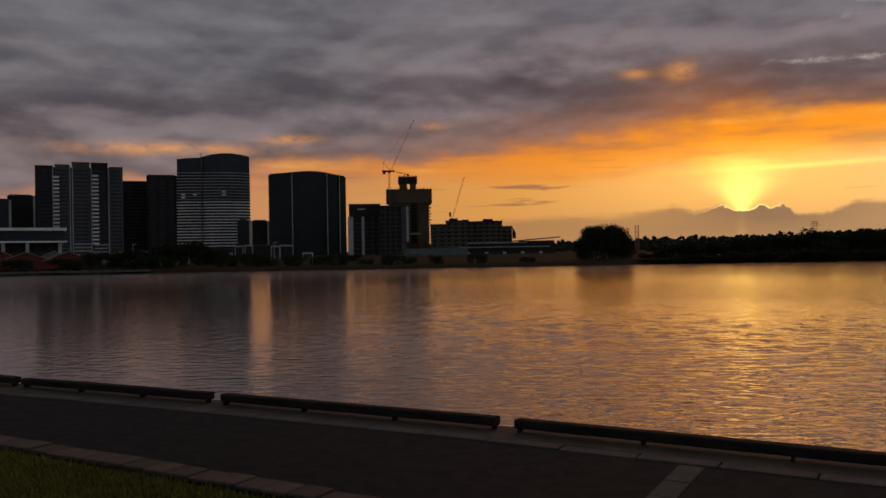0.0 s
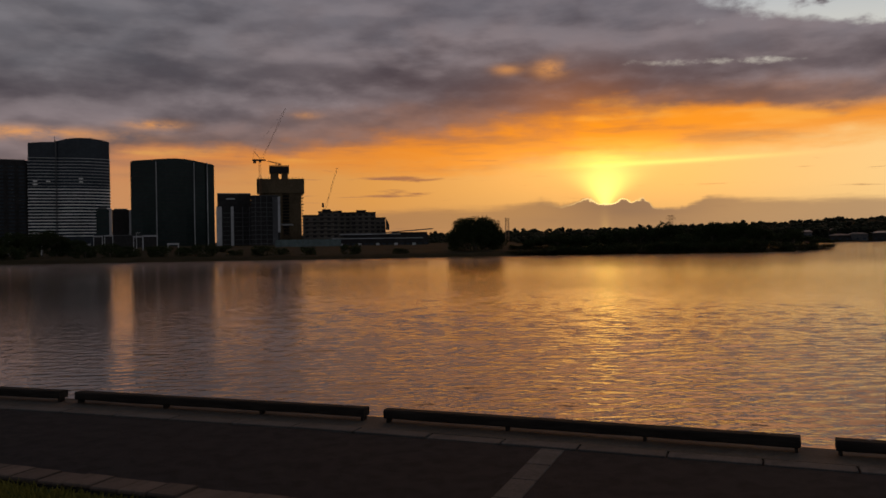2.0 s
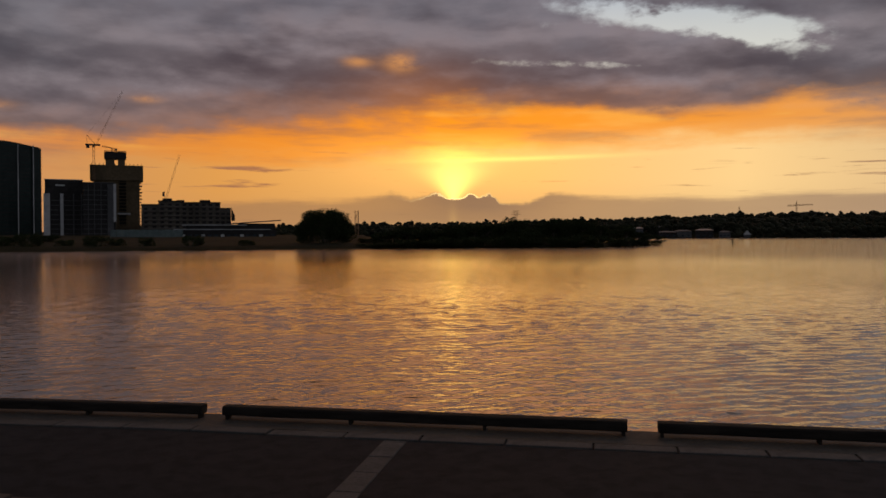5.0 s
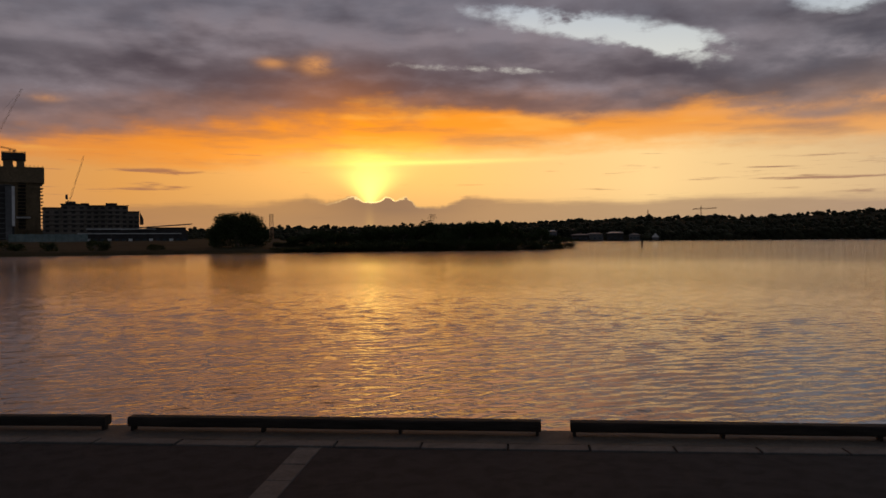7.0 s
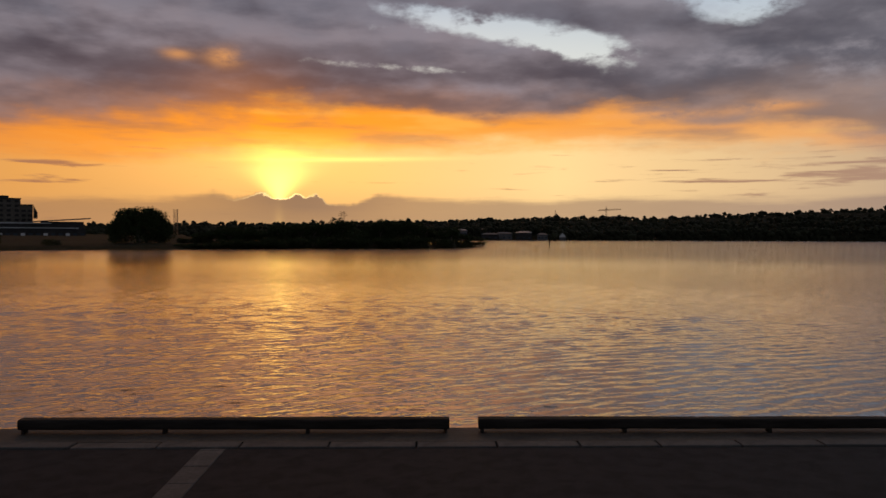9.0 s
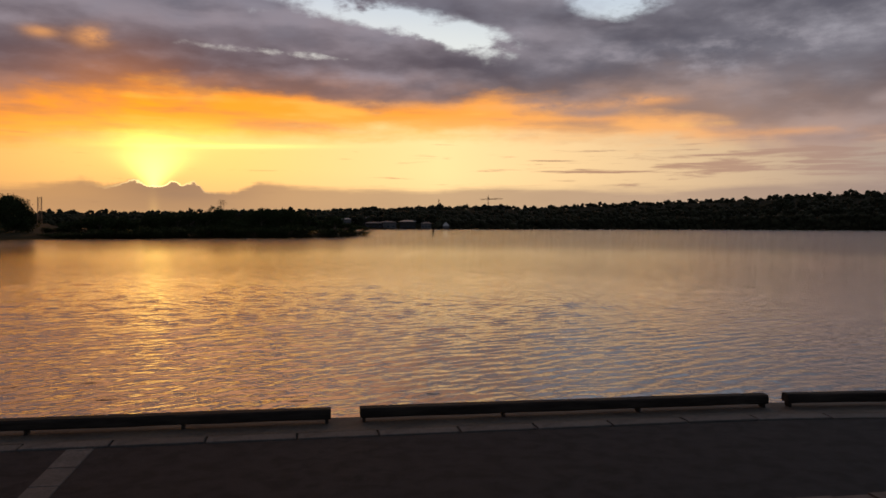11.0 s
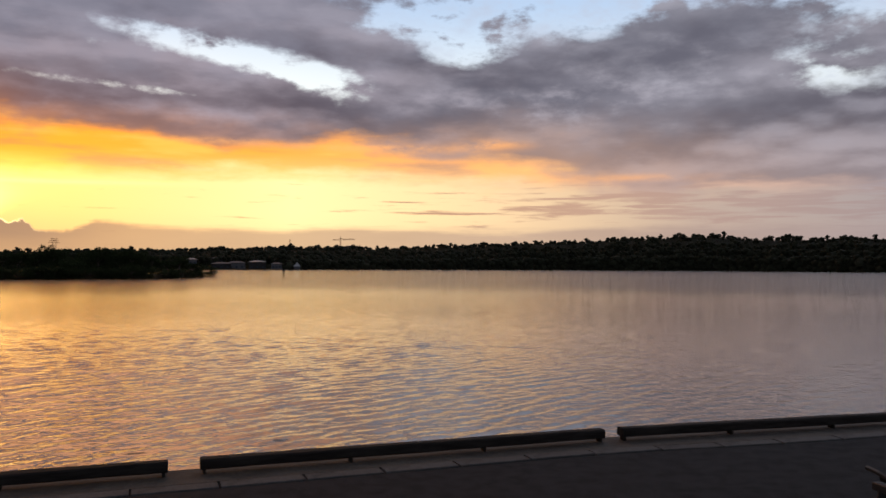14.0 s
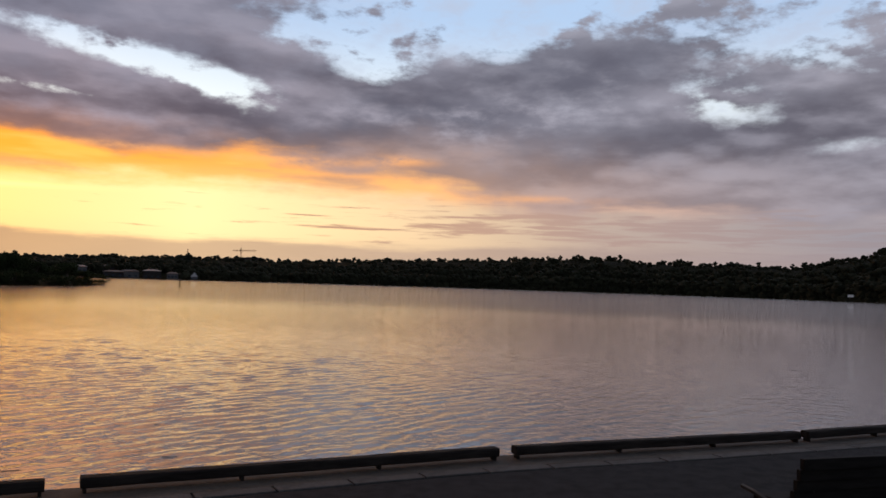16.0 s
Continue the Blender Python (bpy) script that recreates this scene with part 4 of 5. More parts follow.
def build_apartment_row():
    far, l, r = 600, 30.82, 25.06
    ob, w = begin("apartment_block", l, r, far, "long stepped grey apartment block with balconies")
    mid = (l + r) / 2
    X = lambda a: at_x(a, mid, far)
    H = lambda e: rise(e, far) + 0.3
    for a0, a1, e, y in ((30.82, 29.75, 2.06, 0), (29.75, 28.3, 2.30, -1), (28.3, 27.5, 2.22, 1), (27.5, 25.75, 2.22, -1.5), (25.75, 25.06, 1.84, 0)):
        wing = part("wing", box(bmesh.new(), X(a0), X(a1), y, y + 18, 0, H(e)), M_RENDER, ob)
        k = 1
        while 3.1 * k < H(e) - 3:
            part("balcony", box(bmesh.new(), X(a0) + 0.5, X(a1) - 0.5, y - 1.6, y + 0.2, 3.1 * k, 3.1 * k + 1.0), M_RENDER, wing)
            n = max(2, int((X(a1) - X(a0)) / 4))
            for q in range(n):
                x = X(a0) + (q + 0.5) * (X(a1) - X(a0)) / n
                part("window", box(bmesh.new(), x - 1.2, x + 1.2, y - 0.12, y + 0.1, 3.1 * k + 1.1, 3.1 * k + 2.6), M_WALL_DARK, wing)
            k += 1
        part("roof_slab", box(bmesh.new(), X(a0) - 0.4, X(a1) + 0.4, y - 1.8, y + 18, H(e), H(e) + 0.4), M_WALL_DARK, ob)
    for a0, a1, e in ((29.5, 28.9, 2.50), (28.6, 28.1, 2.4), (27.1, 26.4, 2.42)):
        part("plant_room", box(bmesh.new(), X(a0), X(a1), 3, 9, H(2.2), H(e)), M_WALL_DARK, ob)
    for q in range(5):
        part("balcony_post", box(bmesh.new(), X(25.06) + 0.6 + 0.5 * q, X(25.06) + 0.75 + 0.5 * q, -1, 6, H(1.0), H(1.82 - 0.1 * q)), M_WALL_GREY, ob)
    # long hall with a tilted end roof
    far = 430
    ob, w = begin("pavilion", 28.8, 21.7, far, "long low pavilion with pale roof edges and a tilted end roof")
    mid = (28.8 + 21.7) / 2
    part("wall", box(bmesh.new(), X2(28.8, mid, far), X2(22.0, mid, far), 1, 14, 0, rise(0.42, far)), M_WALL_DARK, ob)
    part("upper_wall", box(bmesh.new(), X2(28.0, mid, far), X2(24.2, mid, far), 3, 14, rise(0.42, far), rise(0.72, far)), M_WALL_DARK, ob)
    part("roof_edge", box(bmesh.new(), X2(28.8, mid, far), X2(22.4, mid, far), 0.2, 14, rise(0.42, far), rise(0.47, far)), M_PALE, ob, "pale roof edge")
    part("roof_edge", box(bmesh.new(), X2(28.3, mid, far), X2(24.0, mid, far), 1.8, 14, rise(0.72, far), rise(0.78, far)), M_PALE, ob, "pale roof edge")
    bm = bmesh.new()
    x0, x1 = X2(25.3, mid, far), X2(21.7, mid, far)
    z0, z1 = rise(0.86, far), rise(1.12, far)
    a = [bm.verts.new(c) for c in ((x0, 0, z0 - 0.4), (x1, 0, z1 - 0.4), (x1, 14, z1 - 0.4), (x0, 14, z0 - 0.4), (x0, 0, z0), (x1, 0, z1), (x1, 14, z1), (x0, 14, z0))]
    for f in ((3, 2, 1, 0), (4, 5, 6, 7), (0, 1, 5, 4), (1, 2, 6, 5), (2, 3, 7, 6), (3, 0, 4, 7)):
        bm.faces.new([a[i] for i in f])
    part("tilted_roof", bm, M_WALL_GREY, ob)
    bm = bmesh.new()
    part("end_wall", box(bm, X2(24.6, mid, far), X2(22.1, mid, far), 2, 13, 0, rise(0.86, far)), M_WALL_DARK, ob)
    for q in range(16):
        x = X2(28.6, mid, far) + q * (X2(22.2, mid, far) - X2(28.6, mid, far)) / 15
        part("window", box(bmesh.new(), x - 0.9, x + 0.9, 0.85, 1.1, 0.9, 2.4), M_PALE if q % 3 == 1 else M_GLASS_BLUE, ob)
    ob, w = begin("hoarding", 32.75, 28.2, 400, "long pale teal hoarding along a building site", "wall")
    for q in range(12):
        x = -w / 2 + q * w / 12
        part("panel", box(bmesh.new(), x + 0.03, x + w / 12 - 0.03, 0, 0.2, 0, rise(0.42, 400) + 0.1 * (q % 2)), M_TEAL, ob)


def X2(az, mid, far):
    return far * math.tan(radians(mid - az))


def build_waterside():
    # white-roofed hall
    far = 400
    ob, w = begin("exhibition_hall", 61.5, 54.94, far, "low hall with a white flat roof and dark glass")
    mid = (61.5 + 54.94) / 2
    H = lambda e: rise(e, far) + 0.3
    part("upper_wall", box(bmesh.new(), -w / 2 + 1, w / 2 - 1, 2, 22, H(1.22), H(1.9)), M_GLASS_BLUE, ob)
    part("roof", box(bmesh.new(), -w / 2, w / 2, 0, 24, H(1.9), H(2.08)), M_WHITE, ob, "white roof slab")
    part("deck_edge", box(bmesh.new(), -w / 2, w / 2, 0.5, 22, H(1.14), H(1.24)), M_WHITE, ob, "white deck edge")
    part("lower_wall", box(bmesh.new(), -w / 2 + 1, w / 2 - 2, 5, 22, 0, H(1.14)), M_WALL_DARK, ob)
    for a in (60.0, 58.57, 57.22, 55.35):
        part("column", box(bmesh.new(), X2(a, mid, far) - 0.7, X2(a, mid, far) + 0.7, 0.8, 2.5, 0, H(1.14)), M_PALE, ob, "pale column")
    for k in range(3):
        part("louvre", box(bmesh.new(), -w / 2 + 1, w / 2 - 1, 4.6, 5.0, 1.6 + 1.7 * k, 1.9 + 1.7 * k), M_WALL_GREY, ob)
    # boat sheds with red and grey gables
    for n, (a, half, red) in enumerate(((60.6, 4.6, False), (58.7, 4.4, True), (57.3, 5.2, True), (55.7, 5.2, False), (54.9, 4.8, True), (53.4, 5.0, False), (51.9, 5.0, False), (50.4, 4.5, False))):
        far = 203 + n % 2 if red else 212 + 6 * (n % 2)
        ob = thing("boat_shed", spot(a, far, -0.6), a, ("red-fronted" if red else "grey") + " boat shed with a low pitched roof by the water", "shed", "boat sheds by the water")
        eave, ridge = 2.1, 4.0 + 0.3 * (n % 2)
        bm = bmesh.new()
        v = [bm.verts.new(c) for c in ((-half, 0, 0), (half, 0, 0), (half, 0, eave), (0, 0, ridge), (-half, 0, eave), (-half, 12, 0), (half, 12, 0), (half, 12, eave), (0, 12, ridge), (-half, 12, eave))]
        for f in ((0, 1, 2, 3, 4), (9, 8, 7, 6, 5), (1, 6, 7, 2), (0, 4, 9, 5), (2, 7, 8, 3), (3, 8, 9, 4)):
            bm.faces.new([v[i] for i in f])
        part("wall", bm, M_RED if red else M_GREY_ROOF, ob)
        for s in (-1, 1):
            bm = bmesh.new()
            q = [bm.verts.new(c) for c in ((0, -0.5, ridge + 0.05), (s * (half + 0.5), -0.5, eave - 0.15), (s * (half + 0.5), 12.5, eave - 0.15), (0, 12.5, ridge + 0.05))]
            top = bmesh.ops.extrude_face_region(bm, geom=[bm.faces.new(q)])
            bmesh.ops.translate(bm, vec=(0, 0, 0.15), verts=[e for e in top["geom"] if isinstance(e, bmesh.types.BMVert)])
            bmesh.ops.recalc_face_normals(bm, faces=bm.faces)
            part("roof_sheet", bm, M_GREY_ROOF, ob)
        part("door", box(bmesh.new(), -1.4, 1.4, -0.08, 0.05, 0, 2.0), M_WALL_DARK, ob)
    bm = bmesh.new()
    bm2 = bmesh.new()
    for a, far, w, z, n in ((56.6, 181, 34, 0.2, 1), (52.6, 174, 16, 0.2, 1)):
        ob = thing("jetty", spot(a, far, WATER - 0.6), a, "pale concrete boat landing along the bank", "jetty")
        part("deck", box(bmesh.new(), -w / 2, w / 2, 0, 3, 1.0, 1.35), M_WALL_GREY, ob)
        for q in range(8):
            x = -w / 2 + 1 + q * (w - 2) / 7
            part("pile", rod(bmesh.new(), (x, 0.4, -0.6), (x, 0.4, 1.6), 0.15), M_TIMBER, ob)
    bm.free()
    bm2.free()
    # white canopy frames and small kiosks below the towers
    for a, far, w, h in ((44.15, 330, 3.4, 6.0), (43.5, 330, 3.2, 6.2), (40.95, 300, 5.0, 5.6), (41.7, 302, 3.4, 5.4), (46.9, 230, 5, 3.0), (45.2, 232, 5, 2.6), (39.5, 210, 2.8, 2.4)):
        ob = thing("canopy", spot(a, far, -0.3), a, "small white flat canopy on posts", "canopy", "white canopies below the towers")
        part("roof", box(bmesh.new(), -w / 2, w / 2, 0, 3, h, h + 0.4), M_PALE, ob)
        for x in (-w / 2 + 0.2, w / 2 - 0.2):
            for y in (0.2, 2.8):
                part("post", box(bmesh.new(), x - 0.12, x + 0.12, y - 0.12, y + 0.12, 0, h), M_PALE, ob)
    ob, w = begin("podium", 44.4, 40.5, 560, "long dark podium with a pale roof edge")
    part("wall", box(bmesh.new(), -w / 2, w / 2, 0, 10, 0, rise(0.80, 560)), M_WALL_DARK, ob)
    part("roof_edge", box(bmesh.new(), -w / 2, w / 2, -0.3, 10, rise(0.80, 560), rise(0.86, 560)), M_WALL_GREY, ob)
    # street lamps before the towers
    for a in (51.0, 49.3, 47.9, 41.8):
        ob = thing("street_lamp", spot(a, 240, -0.4), a, "tall pale street lamp post", "street lamp", "street lamps on the far bank")
        part("pole", rod(bmesh.new(), (0, 0, 0), (0, 0, 6.0), 0.12, 0.07), M_PALE, ob)
        part("lamp_head", box(bmesh.new(), -0.1, 0.9, -0.1, 0.1, 5.95, 6.1), M_PALE, ob)
    # white houses on the far shore
    for n, (a, e, w, far) in enumerate(((-3.2, 0.62, 9, 650), (-4.9, 0.70, 8, 660), (-6.2, 0.42, 13, 640), (-7.6, 0.48, 13, 645), (-8.9, 0.35, 8, 640), (-5.2, 0.35, 14, 632))):
        ob = thing("house", spot(a, far, -0.9), a, "pale waterside house with a low roof", "house", "houses on the far shore")
        h = rise(e - 0.10, far) + 0.9 - 1.2
        part("wall", box(bmesh.new(), -w / 2, w / 2, 0, 9, 0, h), M_WALL_DARK if n % 2 else M_WALL_GREY, ob)
        bm = bmesh.new()
        v = [bm.verts.new(c) for c in ((-w / 2 - 0.6, -0.6, h), (w / 2 + 0.6, -0.6, h), (w / 2 + 0.6, 9.6, h), (-w / 2 - 0.6, 9.6, h), (-w / 4, 4.5, h + 1.2), (w / 4, 4.5, h + 1.2))]
        for f in ((3, 2, 1, 0), (0, 1, 5, 4), (1, 2, 5), (2, 3, 4, 5), (3, 0, 4)):
            bm.faces.new([v[i] for i in f])
        part("roof", bm, M_GREY_ROOF if n % 3 == 0 else M_WALL_GREY, ob)
        for k in range(int(h // 2.8)):
            for q in range(3):
                x = -w / 2 + (q + 0.5) * w / 3
                part("window", box(bmesh.new(), x - 0.8, x + 0.8, -0.1, 0.05, 0.9 + 2.8 * k, 2.2 + 2.8 * k), M_GLASS_BLUE, ob)
    ob = thing("boat_house", spot(-10.3, 640, -0.9), -10.3, "white gabled boat house on the far shore", "house")
    part("wall", prism(bmesh.new(), [(-2.4, 0), (2.4, 0), (2.4, 6), (-2.4, 6)], 0, 2.2), M_WALL_GREY, ob)
    bm = bmesh.new()
    v = [bm.verts.new(c) for c in ((-2.8, -0.4, 2.2), (2.8, -0.4, 2.2), (0, -0.4, 5.6), (-2.8, 6.4, 2.2), (2.8, 6.4, 2.2), (0, 6.4, 5.6))]
    for f in ((0, 1, 2), (5, 4, 3), (0, 2, 5, 3), (1, 4, 5, 2), (0, 3, 4, 1)):
        bm.faces.new([v[i] for i in f])
    part("gable_roof", bm, M_PALE, ob)
    # channel marker post standing in the water
    ob = thing("channel_post", spot(-9.4, 243, WATER - 0.8), -9.4, "dark timber channel marker post in the river", "post")
    part("pile", rod(bmesh.new(), (0, 0, -0.8), (0, 0, 2.7), 0.22, 0.18, 8), M_TIMBER, ob)
    part("cap", rod(bmesh.new(), (0, 0, 2.7), (0, 0, 2.85), 0.3, 0.12, 8), M_BLACK, ob)
    # notice board on the far right shore
    ob = thing("notice_board", spot(-54.2, 640, -1.2), -54.2, "white notice board on two posts at the waterline", "sign")
    part("board", box(bmesh.new(), -1.9, 1.9, 0, 0.3, 3.2, 5.0), M_WHITE, ob)
    for x in (-1.3, 1.3):
        part("post", box(bmesh.new(), x - 0.2, x + 0.2, 0.05, 0.25, -0.5, 3.2), M_TIMBER, ob)


build_twin_slab_tower()
build_banded_tower()
build_curved_tower()
build_low_blocks()
build_unfinished_tower()
build_apartment_row()
build_cranes()
build_waterside()


# ---- trees ----
def leaf_cloud(rng, clumps, per, size):
    """Many small leaves thrown round clump centres (centre, radius); no two alike."""
    verts, faces = [], []
    for (cx, cy, cz), rad in clumps:
        for _ in range(int(per * rad * rad)):
            u, t = rng.uniform(-1, 1), rng.uniform(0, 6.283)
            q = math.sqrt(1 - u * u)
            d = rad * rng.uniform(0.55, 1.08)
            p = Vector((cx + d * q * math.cos(t), cy + d * q * math.sin(t), cz + d * u * 0.8))
            a = Vector((rng.gauss(0, 1), rng.gauss(0, 1), rng.gauss(0, 0.6))).normalized()
            b = a.cross(Vector((rng.gauss(0, 1), rng.gauss(0, 1), rng.gauss(0, 1)))).normalized()
            s = size * rng.uniform(0.6, 1.4)
            n = len(verts)
            verts += [p - a * s, p + b * s * 0.5, p + a * s, p - b * s * 0.5]
            faces.append((n, n + 1, n + 2, n + 3))
    return verts, faces


def limbs(bm, rng, height, spread, trunk, count):
    """A tapered trunk with limbs; returns the tips."""
    fork = Vector((rng.uniform(-0.1, 0.1) * spread, rng.uniform(-0.1, 0.1) * spread, height * 0.42))
    rod(bm, (0, 0, -0.4), fork, trunk, trunk * 0.7, 8)
    tips = []
    for k in range(count):
        t = 6.283 * (k + rng.uniform(0, 0.6)) / count
        d = spread * rng.uniform(0.45, 0.85)
        tip = Vector((math.cos(t) * d, math.sin(t) * d, height * rng.uniform(0.6, 0.88)))
        knee = fork.lerp(tip, 0.5) + Vector((0, 0, height * 0.05))
        rod(bm, fork, knee, trunk * 0.5, trunk * 0.33, 6)
        rod(bm, knee, tip, trunk * 0.33, trunk * 0.12, 5)
        tips.append(tip)
    return tips


def make_tree(name, label, category, seed, height, spread, per, size, place, turn, group="", count=9, low=0.25):
    rng = random.Random(seed)
    ob = thing(name, place, turn, label, category, group)
    bm = bmesh.new()
    tips = limbs(bm, rng, height, spread, height * 0.035, count)
    part("trunk", bm, M_BARK, ob)
    clumps = [(t, spread * rng.uniform(0.28, 0.42)) for t in tips]
    for _ in range(count * 2):
        t, d = rng.uniform(0, 6.283), spread * math.sqrt(rng.uniform(0, 1)) * 0.85
        top = 1 - 0.45 * (d / spread) ** 2
        clumps.append((Vector((math.cos(t) * d, math.sin(t) * d, height * rng.uniform(low, top * 0.93))), spread * rng.uniform(0.16, 0.34)))
    v, f = leaf_cloud(rng, clumps, per, size)
    sheet_object("crown", v, f, M_LEAF, ob)
    return ob


# the big fig by the water: a dome of foliage down to the grass
def build_fig():
    rng = random.Random(3)
    ob = thing("fig_tree", spot(18.75, 194, -0.6), 0, "broad domed dark fig tree on the far bank", "tree")
    bm = bmesh.new()
    tips = limbs(bm, rng, 8.0, 6.5, 0.6, 12)
    part("trunk", bm, M_BARK, ob)
    clumps = [(t, 2.0) for t in tips]
    for _ in range(150):
        t, u = rng.uniform(0, 6.283), rng.uniform(0.0, 1.0)
        d = 7.1 * (1 - u ** 2.4) ** 0.5 * (0.86 + 0.14 * min(1, u * 4)) * rng.uniform(0.72, 1.02)
        clumps.append((Vector((math.cos(t) * d, math.sin(t) * d, 0.9 + 6.6 * u * rng.uniform(0.92, 1.04))), rng.uniform(1.0, 1.6)))
    v, f = leaf_cloud(rng, clumps, 95, 0.19)
    sheet_object("crown", v, f, M_LEAF, ob)


build_fig()

# mangroves on the spit
KINDS = [make_tree("mangrove_tree", "dense dark mangrove tree at the water's edge", "tree", 20 + k, h, s, p, 0.17, spot(a, r, -1.0), 40 * k, "mangroves on the spit", 9, 0.06)
         for k, (h, s, p, a, r) in enumerate(((4.6, 3.2, 190, 13.0, 196), (5.6, 3.4, 190, 9.5, 204), (3.4, 2.8, 190, 4.2, 192), (6.6, 3.0, 180, 3.3, 214)))]
rng = random.Random(5)
az = 15.5
while az > -4.6:
    for row in range(2):
        near, back = shore(az), min(spit_back(az), shore(az) + 40)
        r = near + (2.0 if row == 0 else 0.5 * (back - near) + 1)
        tall = float(np.interp(az, [-4.6, -3.6, -1.8, 0.6, 3.3, 7, 10, 13.5, 15.5], [0.35, 0.62, 0.85, 1.0, 1.05, 1.0, 0.85, 0.62, 0.5])) * (0.62 if row == 0 else 1.0)
        k = rng.choice((0, 2)) if row == 0 else rng.choice((0, 1, 1, 3))
        m = Matrix.Translation(spot(az + rng.uniform(-0.2, 0.2), r + rng.uniform(-0.8, 0.8), -1.45 if row == 0 else -0.8)) @ Matrix.Rotation(rng.uniform(0, 6.28), 4, "Z") @ Matrix.Diagonal((1, 1, tall * (rng.uniform(0.85, 1.1) if row == 0 else rng.uniform(0.72, 1.28)), 1))
        c = copy_thing(KINDS[k], m)
        c.matrix_basis = m
    az -= 0.95 * rng.uniform(0.8, 1.25)

# shrubs and trees along the bank before the buildings
SHRUBS = [make_tree("shrub", "low dark shrub on the grassy bank", "shrub", 40 + k, h, s, 170, 0.15, spot(a, r, -0.8), 0, "shrubs on the far bank", 7, 0.05)
          for k, (h, s, a, r) in enumerate(((1.7, 1.8, 30.5, 176), (2.3, 2.2, 27.6, 176)))]
for a, r, k, z in ((33.6, 176, 1, 1.0), (32.4, 178, 0, 0.9), (37.6, 177, 1, 1.2), (38.9, 179, 0, 1.1), (40.3, 180, 1, 1.1), (42.0, 181, 0, 1.0), (43.4, 182, 1, 1.0), (35.4, 177, 0, 0.8), (44.9, 182, 1, 1.2), (51.2, 186, 0, 1.1), (49.0, 184, 1, 1.2), (24.0, 178, 0, 0.7), (54.1, 190, 1, 1.1), (55.0, 191, 0, 1.0), (50.2, 186, 1, 1.3)):
    m = Matrix.Translation(spot(a, r, -0.8)) @ Matrix.Rotation(a, 4, "Z") @ Matrix.Diagonal((1.15, 1.15, z, 1))
    copy_thing(SHRUBS[k], m).matrix_basis = m
BANK = make_tree("bank_tree", "dark leafy tree standing before the towers", "tree", 60, 5.4, 3.0, 170, 0.18, spot(48.3, 196, -0.6), 0, "trees before the towers", 9, 0.1)
for a, r, z in ((47.4, 200, 1.22), (48.9, 199, 1.12), (46.6, 203, 1.05), (45.6, 206, 0.8), (50.4, 203, 0.85), (43.6, 212, 0.62), (53.3, 196, 0.75), (51.4, 205, 0.8), (46.2, 210, 0.62), (52.2, 204, 0.7), (49.8, 215, 0.7), (44.9, 215, 0.55), (42.6, 216, 0.5), (57.9, 196, 0.5), (55.2, 197, 0.5), (40.6, 220, 0.45), (38.5, 225, 0.4), (36.4, 225, 0.45)):
    m = Matrix.Translation(spot(a, r, -0.6)) @ Matrix.Rotation(a * 3, 4, "Z") @ Matrix.Diagonal((1, 1, z, 1))
    copy_thing(BANK, m).matrix_basis = m


bm = bmesh.new()
bmesh.ops.create_icosphere(bm, subdivisions=1, radius=1.0)
ICO = [tuple(v.co) for v in bm.verts]
ICO_FACES = [tuple(v.index for v in f.verts) for f in bm.faces]
bm.free()


